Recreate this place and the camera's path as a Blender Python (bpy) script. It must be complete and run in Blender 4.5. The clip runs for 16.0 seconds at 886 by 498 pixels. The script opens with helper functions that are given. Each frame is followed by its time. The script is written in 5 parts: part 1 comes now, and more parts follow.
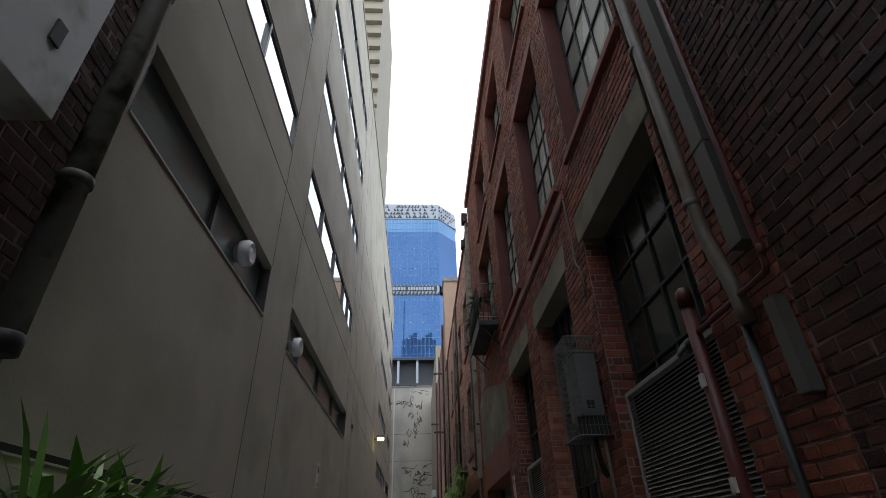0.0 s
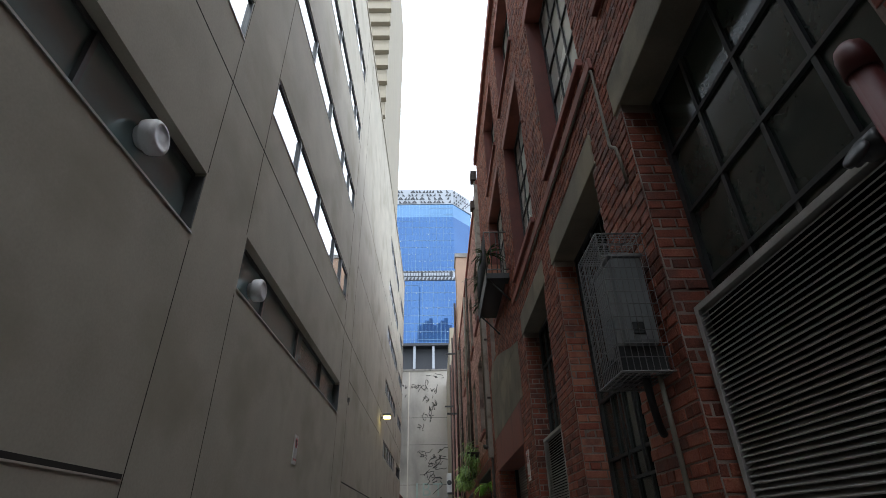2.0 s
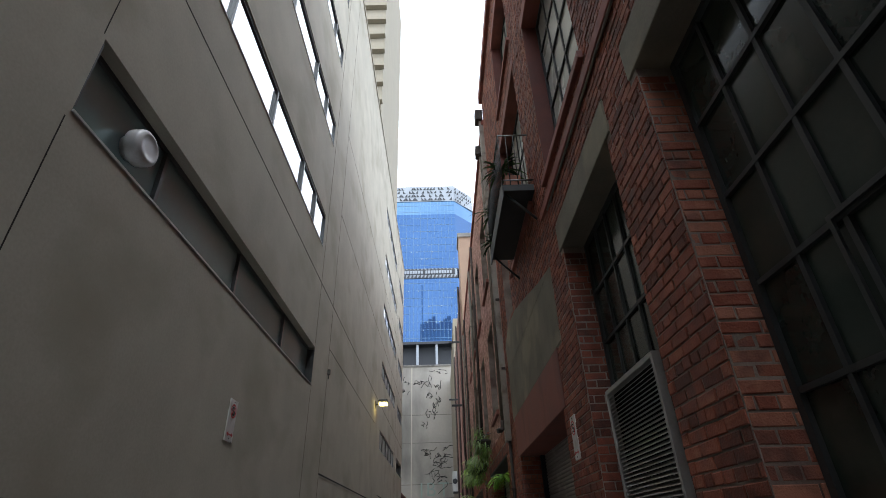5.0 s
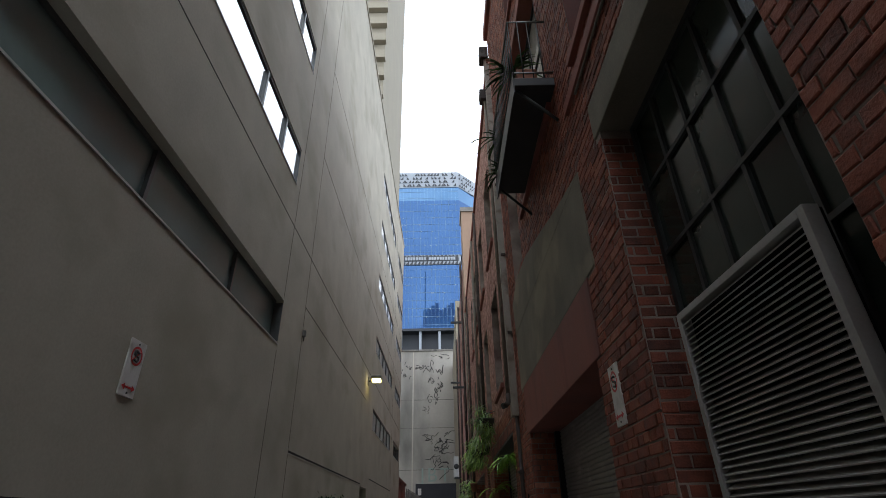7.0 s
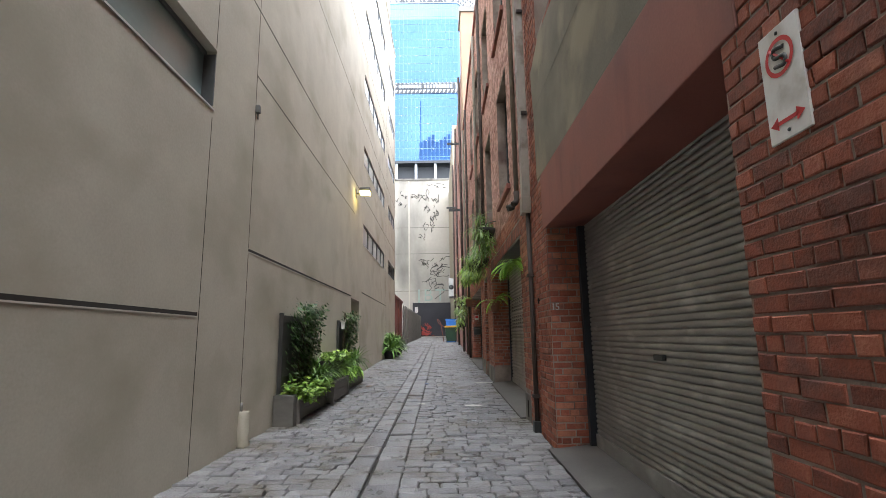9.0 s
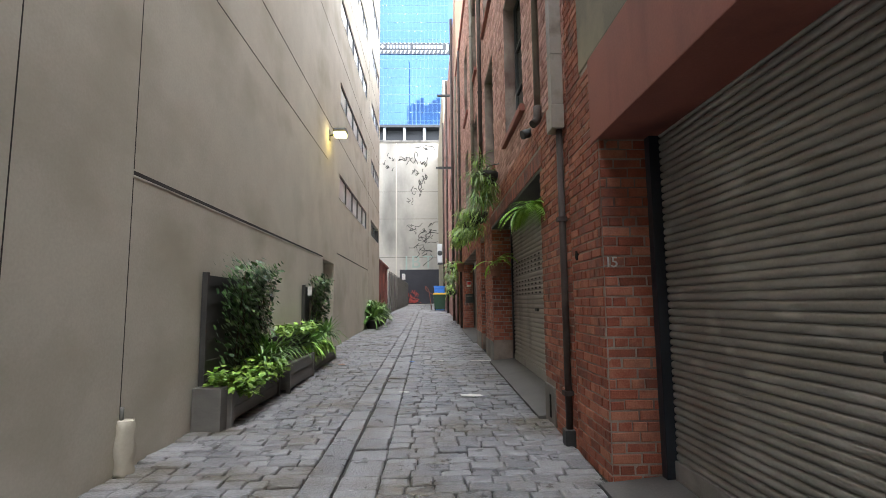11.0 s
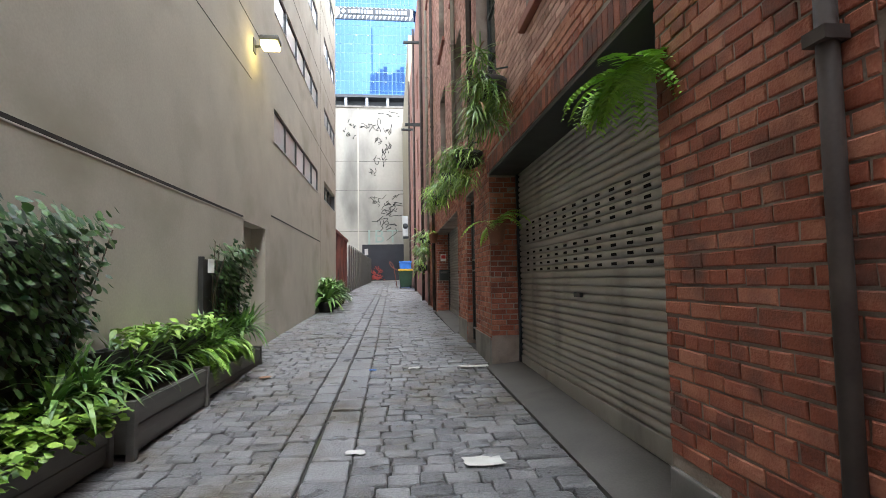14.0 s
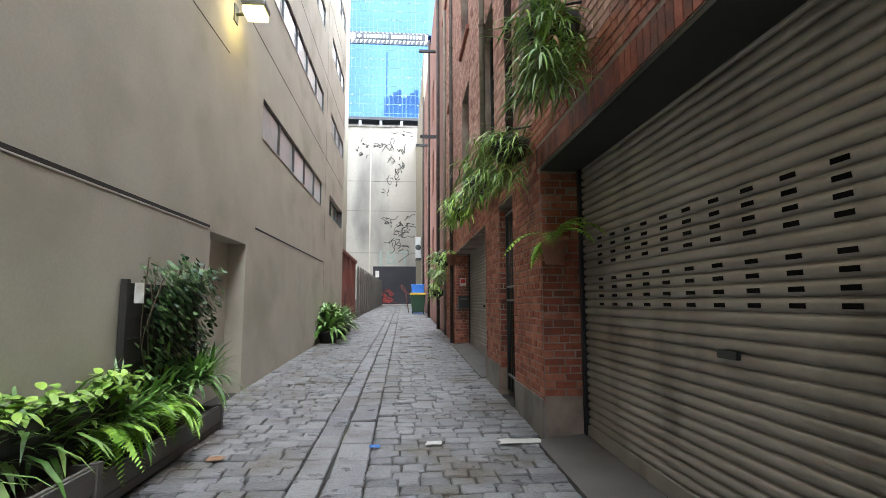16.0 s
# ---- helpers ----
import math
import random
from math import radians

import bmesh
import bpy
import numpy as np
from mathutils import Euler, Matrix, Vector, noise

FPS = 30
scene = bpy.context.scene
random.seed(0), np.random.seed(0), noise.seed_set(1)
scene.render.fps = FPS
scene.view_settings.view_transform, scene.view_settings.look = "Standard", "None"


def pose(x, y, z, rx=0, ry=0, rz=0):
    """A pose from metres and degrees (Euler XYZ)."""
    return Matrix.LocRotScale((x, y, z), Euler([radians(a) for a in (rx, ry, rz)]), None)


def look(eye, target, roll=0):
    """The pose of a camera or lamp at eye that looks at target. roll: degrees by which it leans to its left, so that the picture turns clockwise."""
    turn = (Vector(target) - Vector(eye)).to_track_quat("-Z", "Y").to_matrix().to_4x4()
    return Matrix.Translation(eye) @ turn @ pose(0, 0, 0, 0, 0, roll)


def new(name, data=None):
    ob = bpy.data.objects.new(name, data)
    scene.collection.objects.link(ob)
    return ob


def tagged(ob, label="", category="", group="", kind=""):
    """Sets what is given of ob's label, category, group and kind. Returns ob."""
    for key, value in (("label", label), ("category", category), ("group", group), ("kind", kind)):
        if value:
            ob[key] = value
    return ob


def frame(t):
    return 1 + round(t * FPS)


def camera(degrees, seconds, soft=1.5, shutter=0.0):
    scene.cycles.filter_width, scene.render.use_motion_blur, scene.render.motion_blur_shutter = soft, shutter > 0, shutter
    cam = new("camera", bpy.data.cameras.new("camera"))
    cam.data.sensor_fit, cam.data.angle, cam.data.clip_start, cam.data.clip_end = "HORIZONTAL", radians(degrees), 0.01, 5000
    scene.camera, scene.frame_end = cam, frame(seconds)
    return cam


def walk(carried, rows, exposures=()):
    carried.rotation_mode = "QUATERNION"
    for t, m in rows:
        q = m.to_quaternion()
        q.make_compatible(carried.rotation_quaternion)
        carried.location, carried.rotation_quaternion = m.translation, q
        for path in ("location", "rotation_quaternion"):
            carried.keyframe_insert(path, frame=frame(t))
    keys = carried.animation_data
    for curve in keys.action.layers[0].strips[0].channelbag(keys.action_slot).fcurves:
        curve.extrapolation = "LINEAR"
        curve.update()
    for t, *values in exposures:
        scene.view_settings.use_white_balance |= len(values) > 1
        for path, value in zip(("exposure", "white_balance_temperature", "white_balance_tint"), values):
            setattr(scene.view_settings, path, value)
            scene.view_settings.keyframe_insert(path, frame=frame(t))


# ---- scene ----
cam = camera(83.3, 16.0, soft=0.6)
METRES, EYE, TILT, LEAN, TURN = 16.9, 1.5, 0.0, 0.0, -3.2
ROWS = [
    (0.0, 0.0, 0.0, 0.0, 0.85, 31.44, 1.39),
    (0.5, 0.0061, 0.0275, 0.0002, 1.36, 31.51, 1.15),
    (1.0, 0.0107, 0.0538, 0.0006, 1.94, 31.38, 1.05),
    (1.5, 0.0138, 0.0829, 0.0021, 2.49, 30.85, 1.02),
    (2.0, 0.0161, 0.1131, 0.0037, 2.71, 30.03, 0.92),
    (2.5, 0.0123, 0.1428, 0.0046, 2.89, 29.41, 1.09),
    (3.0, 0.0105, 0.1726, 0.0037, 3.07, 29.08, 1.15),
    (3.5, 0.0073, 0.2022, 0.0038, 2.86, 28.92, 1.37),
    (4.0, 0.0057, 0.2327, 0.0043, 2.77, 28.82, 1.78),
    (6.5, 0.0119, 0.3782, 0.0131, 4.01, 32.5, 0.98),
    (7.0, 0.0096, 0.4059, 0.0128, 3.54, 28.81, 1.01),
    (7.5, 0.0073, 0.4369, 0.0092, 2.86, 22.95, 1.58),
    (8.0, 0.0087, 0.4673, 0.0067, 3.02, 17.06, 1.76),
    (8.5, 0.0067, 0.4993, 0.0057, 3.02, 12.57, 1.46),
    (9.0, 0.0023, 0.5323, 0.0063, 3.01, 9.94, 0.9),
    (11.5, -0.0087, 0.7031, 0.0089, 0.78, 5.86, 0.5),
    (12.0, -0.0087, 0.7379, 0.0104, -0.13, 5.42, 0.42),
    (12.5, -0.0118, 0.7708, 0.0118, -0.54, 5.15, 0.5),
    (13.0, -0.0135, 0.8049, 0.0126, -1.31, 4.72, 0.64),
    (13.5, -0.019, 0.8379, 0.0124, -2.04, 4.03, 0.91),
    (14.0, -0.0221, 0.8702, 0.0115, -2.55, 3.46, 0.87),
    (14.5, -0.0247, 0.9024, 0.0124, -2.81, 3.73, 0.73),
    (15.0, -0.028, 0.9323, 0.0154, -2.17, 4.81, 0.7),
    (15.5, -0.0291, 0.9627, 0.018, -1.64, 5.8, 0.39),
    (16.0, -0.0299, 0.9944, 0.0192, -1.26, 6.09, 0.13),
]
walk(cam, [(t, pose(0, 0, EYE, TILT, LEAN, TURN) @ pose(METRES * x, METRES * y, METRES * z, 90 + pitch, roll, yaw)) for t, x, y, z, yaw, pitch, roll in ROWS],
     exposures=[(0.0, 0.4, 5900, 9), (2.0, 0.82, 5900, 9), (3.5, 1.08, 5900, 9), (4.2, 1.08, 5900, 9), (6.4, 0.4, 5900, 9), (7.0, 0.5, 5900, 9), (7.5, 1.06, 5900, 9), (8.0, 1.95, 6000, 10),
                (8.5, 2.2, 6150, 10), (9.0, 2.33, 6150, 10), (11.5, 2.36, 6100, 10), (16.0, 2.46, 5950, 8)])

# ---------------------------------------------------------------- light
world = bpy.data.worlds.new("overcast_sky")
scene.world = world
world.use_nodes = True
wn, wl = world.node_tree.nodes, world.node_tree.links
wn.clear()
sky = wn.new("ShaderNodeTexSky")
sky.sky_type = "NISHITA"
sky.sun_disc = False
sky.sun_elevation, sky.sun_rotation = radians(66), radians(155)
sky.dust_density, sky.ozone_density = 2.0, 1.5
cloud_coord = wn.new("ShaderNodeTexCoord")
cloud = wn.new("ShaderNodeTexNoise")
cloud.inputs["Scale"].default_value = 2.2
cloud.inputs["Detail"].default_value = 6
cloud_ramp = wn.new("ShaderNodeValToRGB")
cloud_ramp.color_ramp.elements[0].position, cloud_ramp.color_ramp.elements[0].color = 0.34, (0.45, 0.45, 0.45, 1)
cloud_ramp.color_ramp.elements[1].position, cloud_ramp.color_ramp.elements[1].color = 0.56, (0.97, 0.97, 0.97, 1)
cloud_mix = wn.new("ShaderNodeMix")
cloud_mix.data_type = "RGBA"
cloud_mix.inputs[7].default_value = (9.5, 9.7, 10.0, 1)
sky_out = wn.new("ShaderNodeBackground")
sky_out.inputs["Strength"].default_value = 0.148
world_out = wn.new("ShaderNodeOutputWorld")
wl.new(cloud_coord.outputs["Generated"], cloud.inputs["Vector"])
wl.new(cloud.outputs["Fac"], cloud_ramp.inputs["Fac"])
wl.new(cloud_ramp.outputs["Color"], cloud_mix.inputs[0])
wl.new(sky.outputs["Color"], cloud_mix.inputs[6])
wl.new(cloud_mix.outputs[2], sky_out.inputs["Color"])
wl.new(sky_out.outputs["Background"], world_out.inputs["Surface"])

sun = new("sun", bpy.data.lights.new("sun", "SUN"))
sun.data.energy, sun.data.angle, sun.data.color = 0.5, radians(40), (1.0, 0.97, 0.92)
sun.matrix_world = look((0, 0, 60), (-60 * math.tan(radians(24)) * math.sin(radians(25)), 60 * math.tan(radians(24)) * math.cos(radians(25)), 0))


# ---------------------------------------------------------------- materials
def ramp(nt, stops):
    n = nt.nodes.new("ShaderNodeValToRGB")
    els = n.color_ramp.elements
    while len(els) < len(stops):
        els.new(0.5)
    for e, (p, c) in zip(els, stops):
        e.position, e.color = p, (*c, 1)
    return n


def material(name, dark, light, scale=3.0, fine=60.0, rough=0.8, bump=0.15, metal=0.0, island=0.0, obj=0.0,
             stretch=(1, 1, 1), fine_amount=0.35, spec=0.5, trans=0.0, bump_dist=0.01, stain=None, stain_scale=0.6,
             stain_cut=(0.52, 0.7), rough_var=0.15, streak=None, mid=None):
    """Two noises at real-world size, random tone per piece, relief and optional stains."""
    m = bpy.data.materials.new(name)
    m.use_nodes = True
    nt = m.node_tree
    b = nt.nodes["Principled BSDF"]
    link = nt.links.new
    geo = nt.nodes.new("ShaderNodeNewGeometry")
    mp = nt.nodes.new("ShaderNodeMapping")
    mp.inputs["Scale"].default_value = stretch
    link(geo.outputs["Position"], mp.inputs["Vector"])
    n1, n2 = nt.nodes.new("ShaderNodeTexNoise"), nt.nodes.new("ShaderNodeTexNoise")
    n1.inputs["Scale"].default_value, n1.inputs["Detail"].default_value = scale, 5
    n2.inputs["Scale"].default_value, n2.inputs["Detail"].default_value = fine, 4
    for n in (n1, n2):
        link(mp.outputs["Vector"], n.inputs["Vector"])
    mix = nt.nodes.new("ShaderNodeMath")
    mix.operation = "MULTIPLY_ADD"
    link(n2.outputs["Fac"], mix.inputs[0])
    mix.inputs[1].default_value = fine_amount
    link(n1.outputs["Fac"], mix.inputs[2])
    last, shift = mix, fine_amount * 0.5
    for src, amount in ((("Random Per Island", island)), (("obj", obj))):
        if amount:
            a = nt.nodes.new("ShaderNodeMath")
            a.operation = "MULTIPLY_ADD"
            if src == "obj":
                oi = nt.nodes.new("ShaderNodeObjectInfo")
                link(oi.outputs["Random"], a.inputs[0])
            else:
                link(geo.outputs[src], a.inputs[0])
            a.inputs[1].default_value = amount
            link(last.outputs[0], a.inputs[2])
            last = a
            shift += amount * 0.5
    r = ramp(nt, [(0.0, dark), (0.6, mid), (1.0, light)] if mid else [(0.0, dark), (1.0, light)])
    mr = nt.nodes.new("ShaderNodeMapRange")
    mr.inputs[1].default_value, mr.inputs[2].default_value = 0.22 + shift * 0.55, 0.78 + shift * 1.25
    link(last.outputs[0], mr.inputs[0])
    link(mr.outputs[0], r.inputs["Fac"])
    col = r.outputs["Color"]
    if stain:
        n3 = nt.nodes.new("ShaderNodeTexNoise")
        n3.inputs["Scale"].default_value, n3.inputs["Detail"].default_value = stain_scale, 7
        mp3 = nt.nodes.new("ShaderNodeMapping")
        mp3.inputs["Scale"].default_value = streak or (1, 1, 1)
        link(geo.outputs["Position"], mp3.inputs["Vector"])
        link(mp3.outputs["Vector"], n3.inputs["Vector"])
        r3 = ramp(nt, [(stain_cut[0], (0, 0, 0)), (stain_cut[1], (1, 1, 1))])
        link(n3.outputs["Fac"], r3.inputs["Fac"])
        mx = nt.nodes.new("ShaderNodeMix")
        mx.data_type = "RGBA"
        link(r3.outputs["Color"], mx.inputs[0])
        link(col, mx.inputs[6])
        mx.inputs[7].default_value = (*stain, 1)
        col = mx.outputs[2]
    link(col, b.inputs["Base Color"])
    rr = nt.nodes.new("ShaderNodeMapRange")
    rr.inputs[3].default_value, rr.inputs[4].default_value = max(0.02, rough - rough_var), min(1, rough + rough_var)
    link(n1.outputs["Fac"], rr.inputs[0])
    link(rr.outputs[0], b.inputs["Roughness"])
    b.inputs["Metallic"].default_value = metal
    b.inputs["Specular IOR Level"].default_value = spec
    if trans:
        b.inputs["Transmission Weight"].default_value = trans
    if bump:
        bp = nt.nodes.new("ShaderNodeBump")
        bp.inputs["Strength"].default_value, bp.inputs["Distance"].default_value = bump, bump_dist
        link(mix.outputs[0], bp.inputs["Height"])
        link(bp.outputs["Normal"], b.inputs["Normal"])
    return m


RENDER = material("painted_concrete", (0.405, 0.375, 0.3), (0.555, 0.517, 0.422), 1.3, 45, 0.78, 0.22, stain=(0.385, 0.352, 0.27),
                  stain_scale=0.9, stain_cut=(0.5, 0.7), fine_amount=0.5, streak=(1, 0.7, 1), bump_dist=0.008, spec=0.2)
GROOVE = material("joint_shadow_gap", (0.016, 0.014, 0.011), (0.04, 0.034, 0.027), 4, 60, 0.9)
GROOVE_EDGE = material("pale_joint_bead", (0.5, 0.47, 0.4), (0.62, 0.58, 0.5), 4, 60, 0.7)
MORTAR = material("lime_mortar", (0.1, 0.072, 0.058), (0.46, 0.38, 0.32), 3, 90, 0.95, 0.4, stain=(0.10, 0.05, 0.04), stain_scale=1.5)
BRICK = material("red_brick", (0.075, 0.022, 0.014), (0.45, 0.185, 0.112), 9, 80, 0.66, 0.8, mid=(0.3, 0.082, 0.043), island=0.75, obj=0.75, fine_amount=0.6,
                 stain=(0.12, 0.055, 0.042), stain_scale=4.0, stain_cut=(0.52, 0.75), bump_dist=0.008)
# Sooty brick, darkened further to carry the dimmer light near the start.
BRICK_SOOT_SHADE = material("soot_and_shade_red_brick", (0.02, 0.009, 0.008), (0.11, 0.045, 0.034), 7, 80, 0.75, 0.7, island=0.9, fine_amount=0.6, bump_dist=0.008)
# Red brick lifted to pale pink: sky sheen put into the colour.
BRICK_SKYLIT = material("skylit_pink_brick", (0.3, 0.14, 0.11), (0.66, 0.4, 0.335), 2.2, 70, 0.7, 0.5, island=0.9, fine_amount=0.5, bump_dist=0.006)
BRICK_FAR = material("dull_red_brick_far_off", (0.13, 0.055, 0.04), (0.27, 0.13, 0.1), 1.2, 12, 0.85, 0.3, fine_amount=0.6)
BRICK_TAN = material("pale_tan_brick", (0.2, 0.115, 0.075), (0.36, 0.24, 0.165), 2.2, 90, 0.85, 0.4, island=0.7, obj=0.7, bump_dist=0.006)
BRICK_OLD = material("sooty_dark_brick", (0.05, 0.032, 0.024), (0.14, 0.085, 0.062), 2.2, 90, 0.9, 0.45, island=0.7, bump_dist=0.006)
LINTEL_GREY = material("weathered_grey_cement", (0.13, 0.115, 0.085), (0.27, 0.245, 0.19), 1.6, 50, 0.85, 0.3, stain=(0.31, 0.27, 0.19),
                       stain_scale=1.0, stain_cut=(0.5, 0.62))
LINTEL_RED = material("faded_red_paint", (0.2, 0.06, 0.043), (0.33, 0.115, 0.085), 2.0, 50, 0.65, 0.2, stain=(0.14, 0.05, 0.04),
                      stain_scale=1.5, streak=(1, 1, 0.2))
JAMB_RED = material("dark_red_reveal", (0.09, 0.026, 0.02), (0.17, 0.05, 0.036), 3, 60, 0.7, 0.2)
STEEL_DARK = material("dark_painted_steel", (0.018, 0.02, 0.02), (0.045, 0.05, 0.05), 4, 80, 0.5, 0.1)
PANE_GREEN = material("old_wired_glass", (0.008, 0.015, 0.012), (0.036, 0.05, 0.042), 1.5, 30, 0.14, 0.04, obj=0.8, stain=(0.05, 0.058, 0.046),
                      stain_scale=2.0)
PANE_PALE = material("pale_window_glass", (0.3, 0.3, 0.27), (0.55, 0.55, 0.5), 1.2, 20, 0.25, 0.03, obj=0.9)
PANE_BLUE = material("tinted_window_glass", (0.27, 0.37, 0.37), (0.38, 0.49, 0.49), 0.8, 20, 0.16, 0.0, metal=0.55, obj=0.6, rough_var=0.05)
# Bright sky in the far panes is put into this pale colour.
PANE_SKY = material("sky_bright_painted_glass", (0.5, 0.53, 0.53), (0.85, 0.86, 0.86), 0.8, 10, 0.1, 0.0, obj=0.9, rough_var=0.05)
PANE_MIRROR = material("reflective_window_glass", (0.5, 0.53, 0.54), (0.74, 0.77, 0.78), 0.8, 10, 0.04, 0.0, metal=0.95, rough_var=0.02)
ALU = material("grey_aluminium_frame", (0.06, 0.065, 0.065), (0.12, 0.125, 0.125), 4, 90, 0.4, 0.05, metal=0.5)
SILL_PALE = material("pale_metal_sill", (0.4, 0.4, 0.38), (0.55, 0.55, 0.52), 4, 80, 0.5, 0.05)
WHITE = material("white_plastic", (0.66, 0.66, 0.67), (0.78, 0.78, 0.78), 5, 90, 0.45, 0.04, stain=(0.5, 0.48, 0.46), stain_scale=5)
BOX_WHITE = material("off_white_painted_metal", (0.7, 0.72, 0.7), (0.84, 0.85, 0.83), 3, 70, 0.5, 0.05, stain=(0.4, 0.38, 0.33), stain_scale=3)
SHUTTER = material("grey_roller_shutter_steel", (0.19, 0.18, 0.16), (0.38, 0.363, 0.33), 2.5, 60, 0.36, 0.14, metal=0.3, stain=(0.43, 0.415, 0.385),
                   stain_scale=2.5, stain_cut=(0.55, 0.7), streak=(1, 1, 2.5))
SHUTTER_TAN = material("tan_roller_shutter_steel", (0.28, 0.255, 0.222), (0.41, 0.38, 0.335), 2.5, 60, 0.42, 0.1, metal=0.35, stain=(0.2, 0.18, 0.155),
                       stain_scale=2.0, streak=(1, 1, 0.4))
GRILLE = material("galvanised_louvre", (0.31, 0.3, 0.28), (0.46, 0.45, 0.42), 5, 70, 0.5, 0.08, metal=0.3)
# Near-black paint: the shade inside hollows and rooms is put into the colour.
BLACK = material("black_unlit_hollow", (0.004, 0.004, 0.004), (0.008, 0.008, 0.008), 4, 40, 1.0, 0, spec=0.1, rough_var=0.0)
STONE = material("bluestone_sett", (0.03, 0.03, 0.034), (0.265, 0.26, 0.262), 5.0, 45, 0.33, 1.0, island=0.65, obj=0.65, fine_amount=0.9,
                 stain=(0.12, 0.103, 0.075), stain_scale=1.6, stain_cut=(0.47, 0.68), bump_dist=0.015, rough_var=0.2)
GRIT = material("dark_grit_between_setts", (0.014, 0.013, 0.012), (0.05, 0.046, 0.04), 3, 80, 0.9, 0.5, stain=(0.07, 0.08, 0.035), stain_scale=1.2)
CONCRETE = material("worn_concrete", (0.15, 0.14, 0.125), (0.27, 0.255, 0.23), 1.5, 60, 0.75, 0.3, stain=(0.09, 0.085, 0.075), stain_scale=1.2)
PIPE_CREAM = material("cream_grey_painted_pipe", (0.13, 0.112, 0.084), (0.23, 0.205, 0.16), 3, 60, 0.6, 0.15, stain=(0.12, 0.08, 0.055), stain_scale=4)
PIPE_GREY = material("grey_painted_duct", (0.09, 0.088, 0.078), (0.16, 0.155, 0.14), 3, 60, 0.55, 0.1, stain=(0.12, 0.11, 0.09), stain_scale=3)
PIPE_MOSSY = material("mossy_galvanised_pipe", (0.2, 0.21, 0.19), (0.36, 0.37, 0.34), 2, 60, 0.6, 0.2, stain=(0.045, 0.055, 0.02),
                      stain_scale=3.5, stain_cut=(0.48, 0.6))
PIPE_RED = material("red_fire_service_paint", (0.065, 0.013, 0.011), (0.125, 0.026, 0.022), 4, 60, 0.5, 0.08)
DUCT_BUFF = material("buff_painted_duct", (0.24, 0.21, 0.17), (0.36, 0.32, 0.27), 3, 60, 0.55, 0.1, stain=(0.16, 0.12, 0.09), stain_scale=4)
GUIDE = material("navy_painted_guide", (0.008, 0.011, 0.016), (0.02, 0.026, 0.034), 3, 60, 0.5, 0.1)
PIPE_BROWN = material("brown_painted_downpipe", (0.026, 0.018, 0.015), (0.062, 0.044, 0.036), 3, 60, 0.75, 0.1, stain=(0.08, 0.062, 0.05), stain_scale=4)
AC_GREY = material("grey_air_conditioner_casing", (0.15, 0.165, 0.165), (0.23, 0.245, 0.245), 3, 70, 0.5, 0.05, stain=(0.2, 0.2, 0.19), stain_scale=3)
WIRE = material("galvanised_wire", (0.16, 0.16, 0.155), (0.26, 0.26, 0.25), 8, 80, 0.45, 0.05, metal=0.6)
SIGN_WHITE = material("white_sign_sheet", (0.66, 0.65, 0.62), (0.8, 0.79, 0.76), 6, 60, 0.4, 0.03, stain=(0.5, 0.47, 0.42), stain_scale=7)
SIGN_RED = material("red_sign_ink", (0.5, 0.03, 0.035), (0.62, 0.05, 0.05), 6, 60, 0.4, 0)
SIGN_DARK = material("dark_sign_ink", (0.03, 0.03, 0.03), (0.06, 0.06, 0.06), 6, 60, 0.5, 0)
NUMBER = material("grey_metal_numeral", (0.36, 0.35, 0.34), (0.5, 0.49, 0.48), 6, 60, 0.5, 0.05)
PLANTER = material("weathered_grey_timber", (0.085, 0.08, 0.07), (0.17, 0.16, 0.14), 3, 60, 0.8, 0.3, stretch=(1, 0.2, 3))
PLANTER_DARK = material("dark_stained_timber", (0.02, 0.019, 0.017), (0.05, 0.047, 0.042), 3, 60, 0.7, 0.2)
SOIL = material("potting_soil", (0.02, 0.014, 0.009), (0.06, 0.042, 0.028), 8, 90, 0.95, 0.6)
LEAF_STRAP = material("strap_leaf", (0.06, 0.16, 0.03), (0.3, 0.48, 0.12), 4, 60, 0.38, 0.05, island=0.9, fine_amount=0.15)
LEAF_DARK = material("glossy_dark_leaf", (0.012, 0.042, 0.012), (0.095, 0.18, 0.05), 4, 60, 0.42, 0.05, spec=0.35, island=1.0, fine_amount=0.15)
LEAF_LIME = material("bright_ground_leaf", (0.1, 0.22, 0.025), (0.36, 0.54, 0.09), 4, 60, 0.42, 0.05, island=0.9, fine_amount=0.15)
LEAF_FERN = material("fern_frond", (0.16, 0.36, 0.025), (0.42, 0.68, 0.09), 4, 60, 0.5, 0.05, island=0.7, fine_amount=0.15)
LEAF_GREY = material("silver_green_leaf", (0.13, 0.23, 0.08), (0.45, 0.58, 0.3), 4, 60, 0.4, 0.05, island=0.9, fine_amount=0.15)
STEM = material("brown_stem", (0.05, 0.035, 0.02), (0.11, 0.08, 0.05), 6, 80, 0.8, 0.2)
TERRACOTTA = material("dull_terracotta", (0.2, 0.085, 0.05), (0.33, 0.15, 0.095), 5, 70, 0.8, 0.2)
CEMENT_WALL = material("stained_pale_concrete", (0.37, 0.345, 0.305), (0.54, 0.51, 0.455), 0.25, 3, 0.85, 0.1, stain=(0.18, 0.175, 0.16), stain_scale=0.22,
                       stain_cut=(0.5, 0.72), streak=(1, 1, 0.35), fine_amount=0.3)
FAR_CREAM = material("cream_concrete", (0.26, 0.23, 0.17), (0.34, 0.3, 0.22), 0.3, 5, 0.8, 0.05)
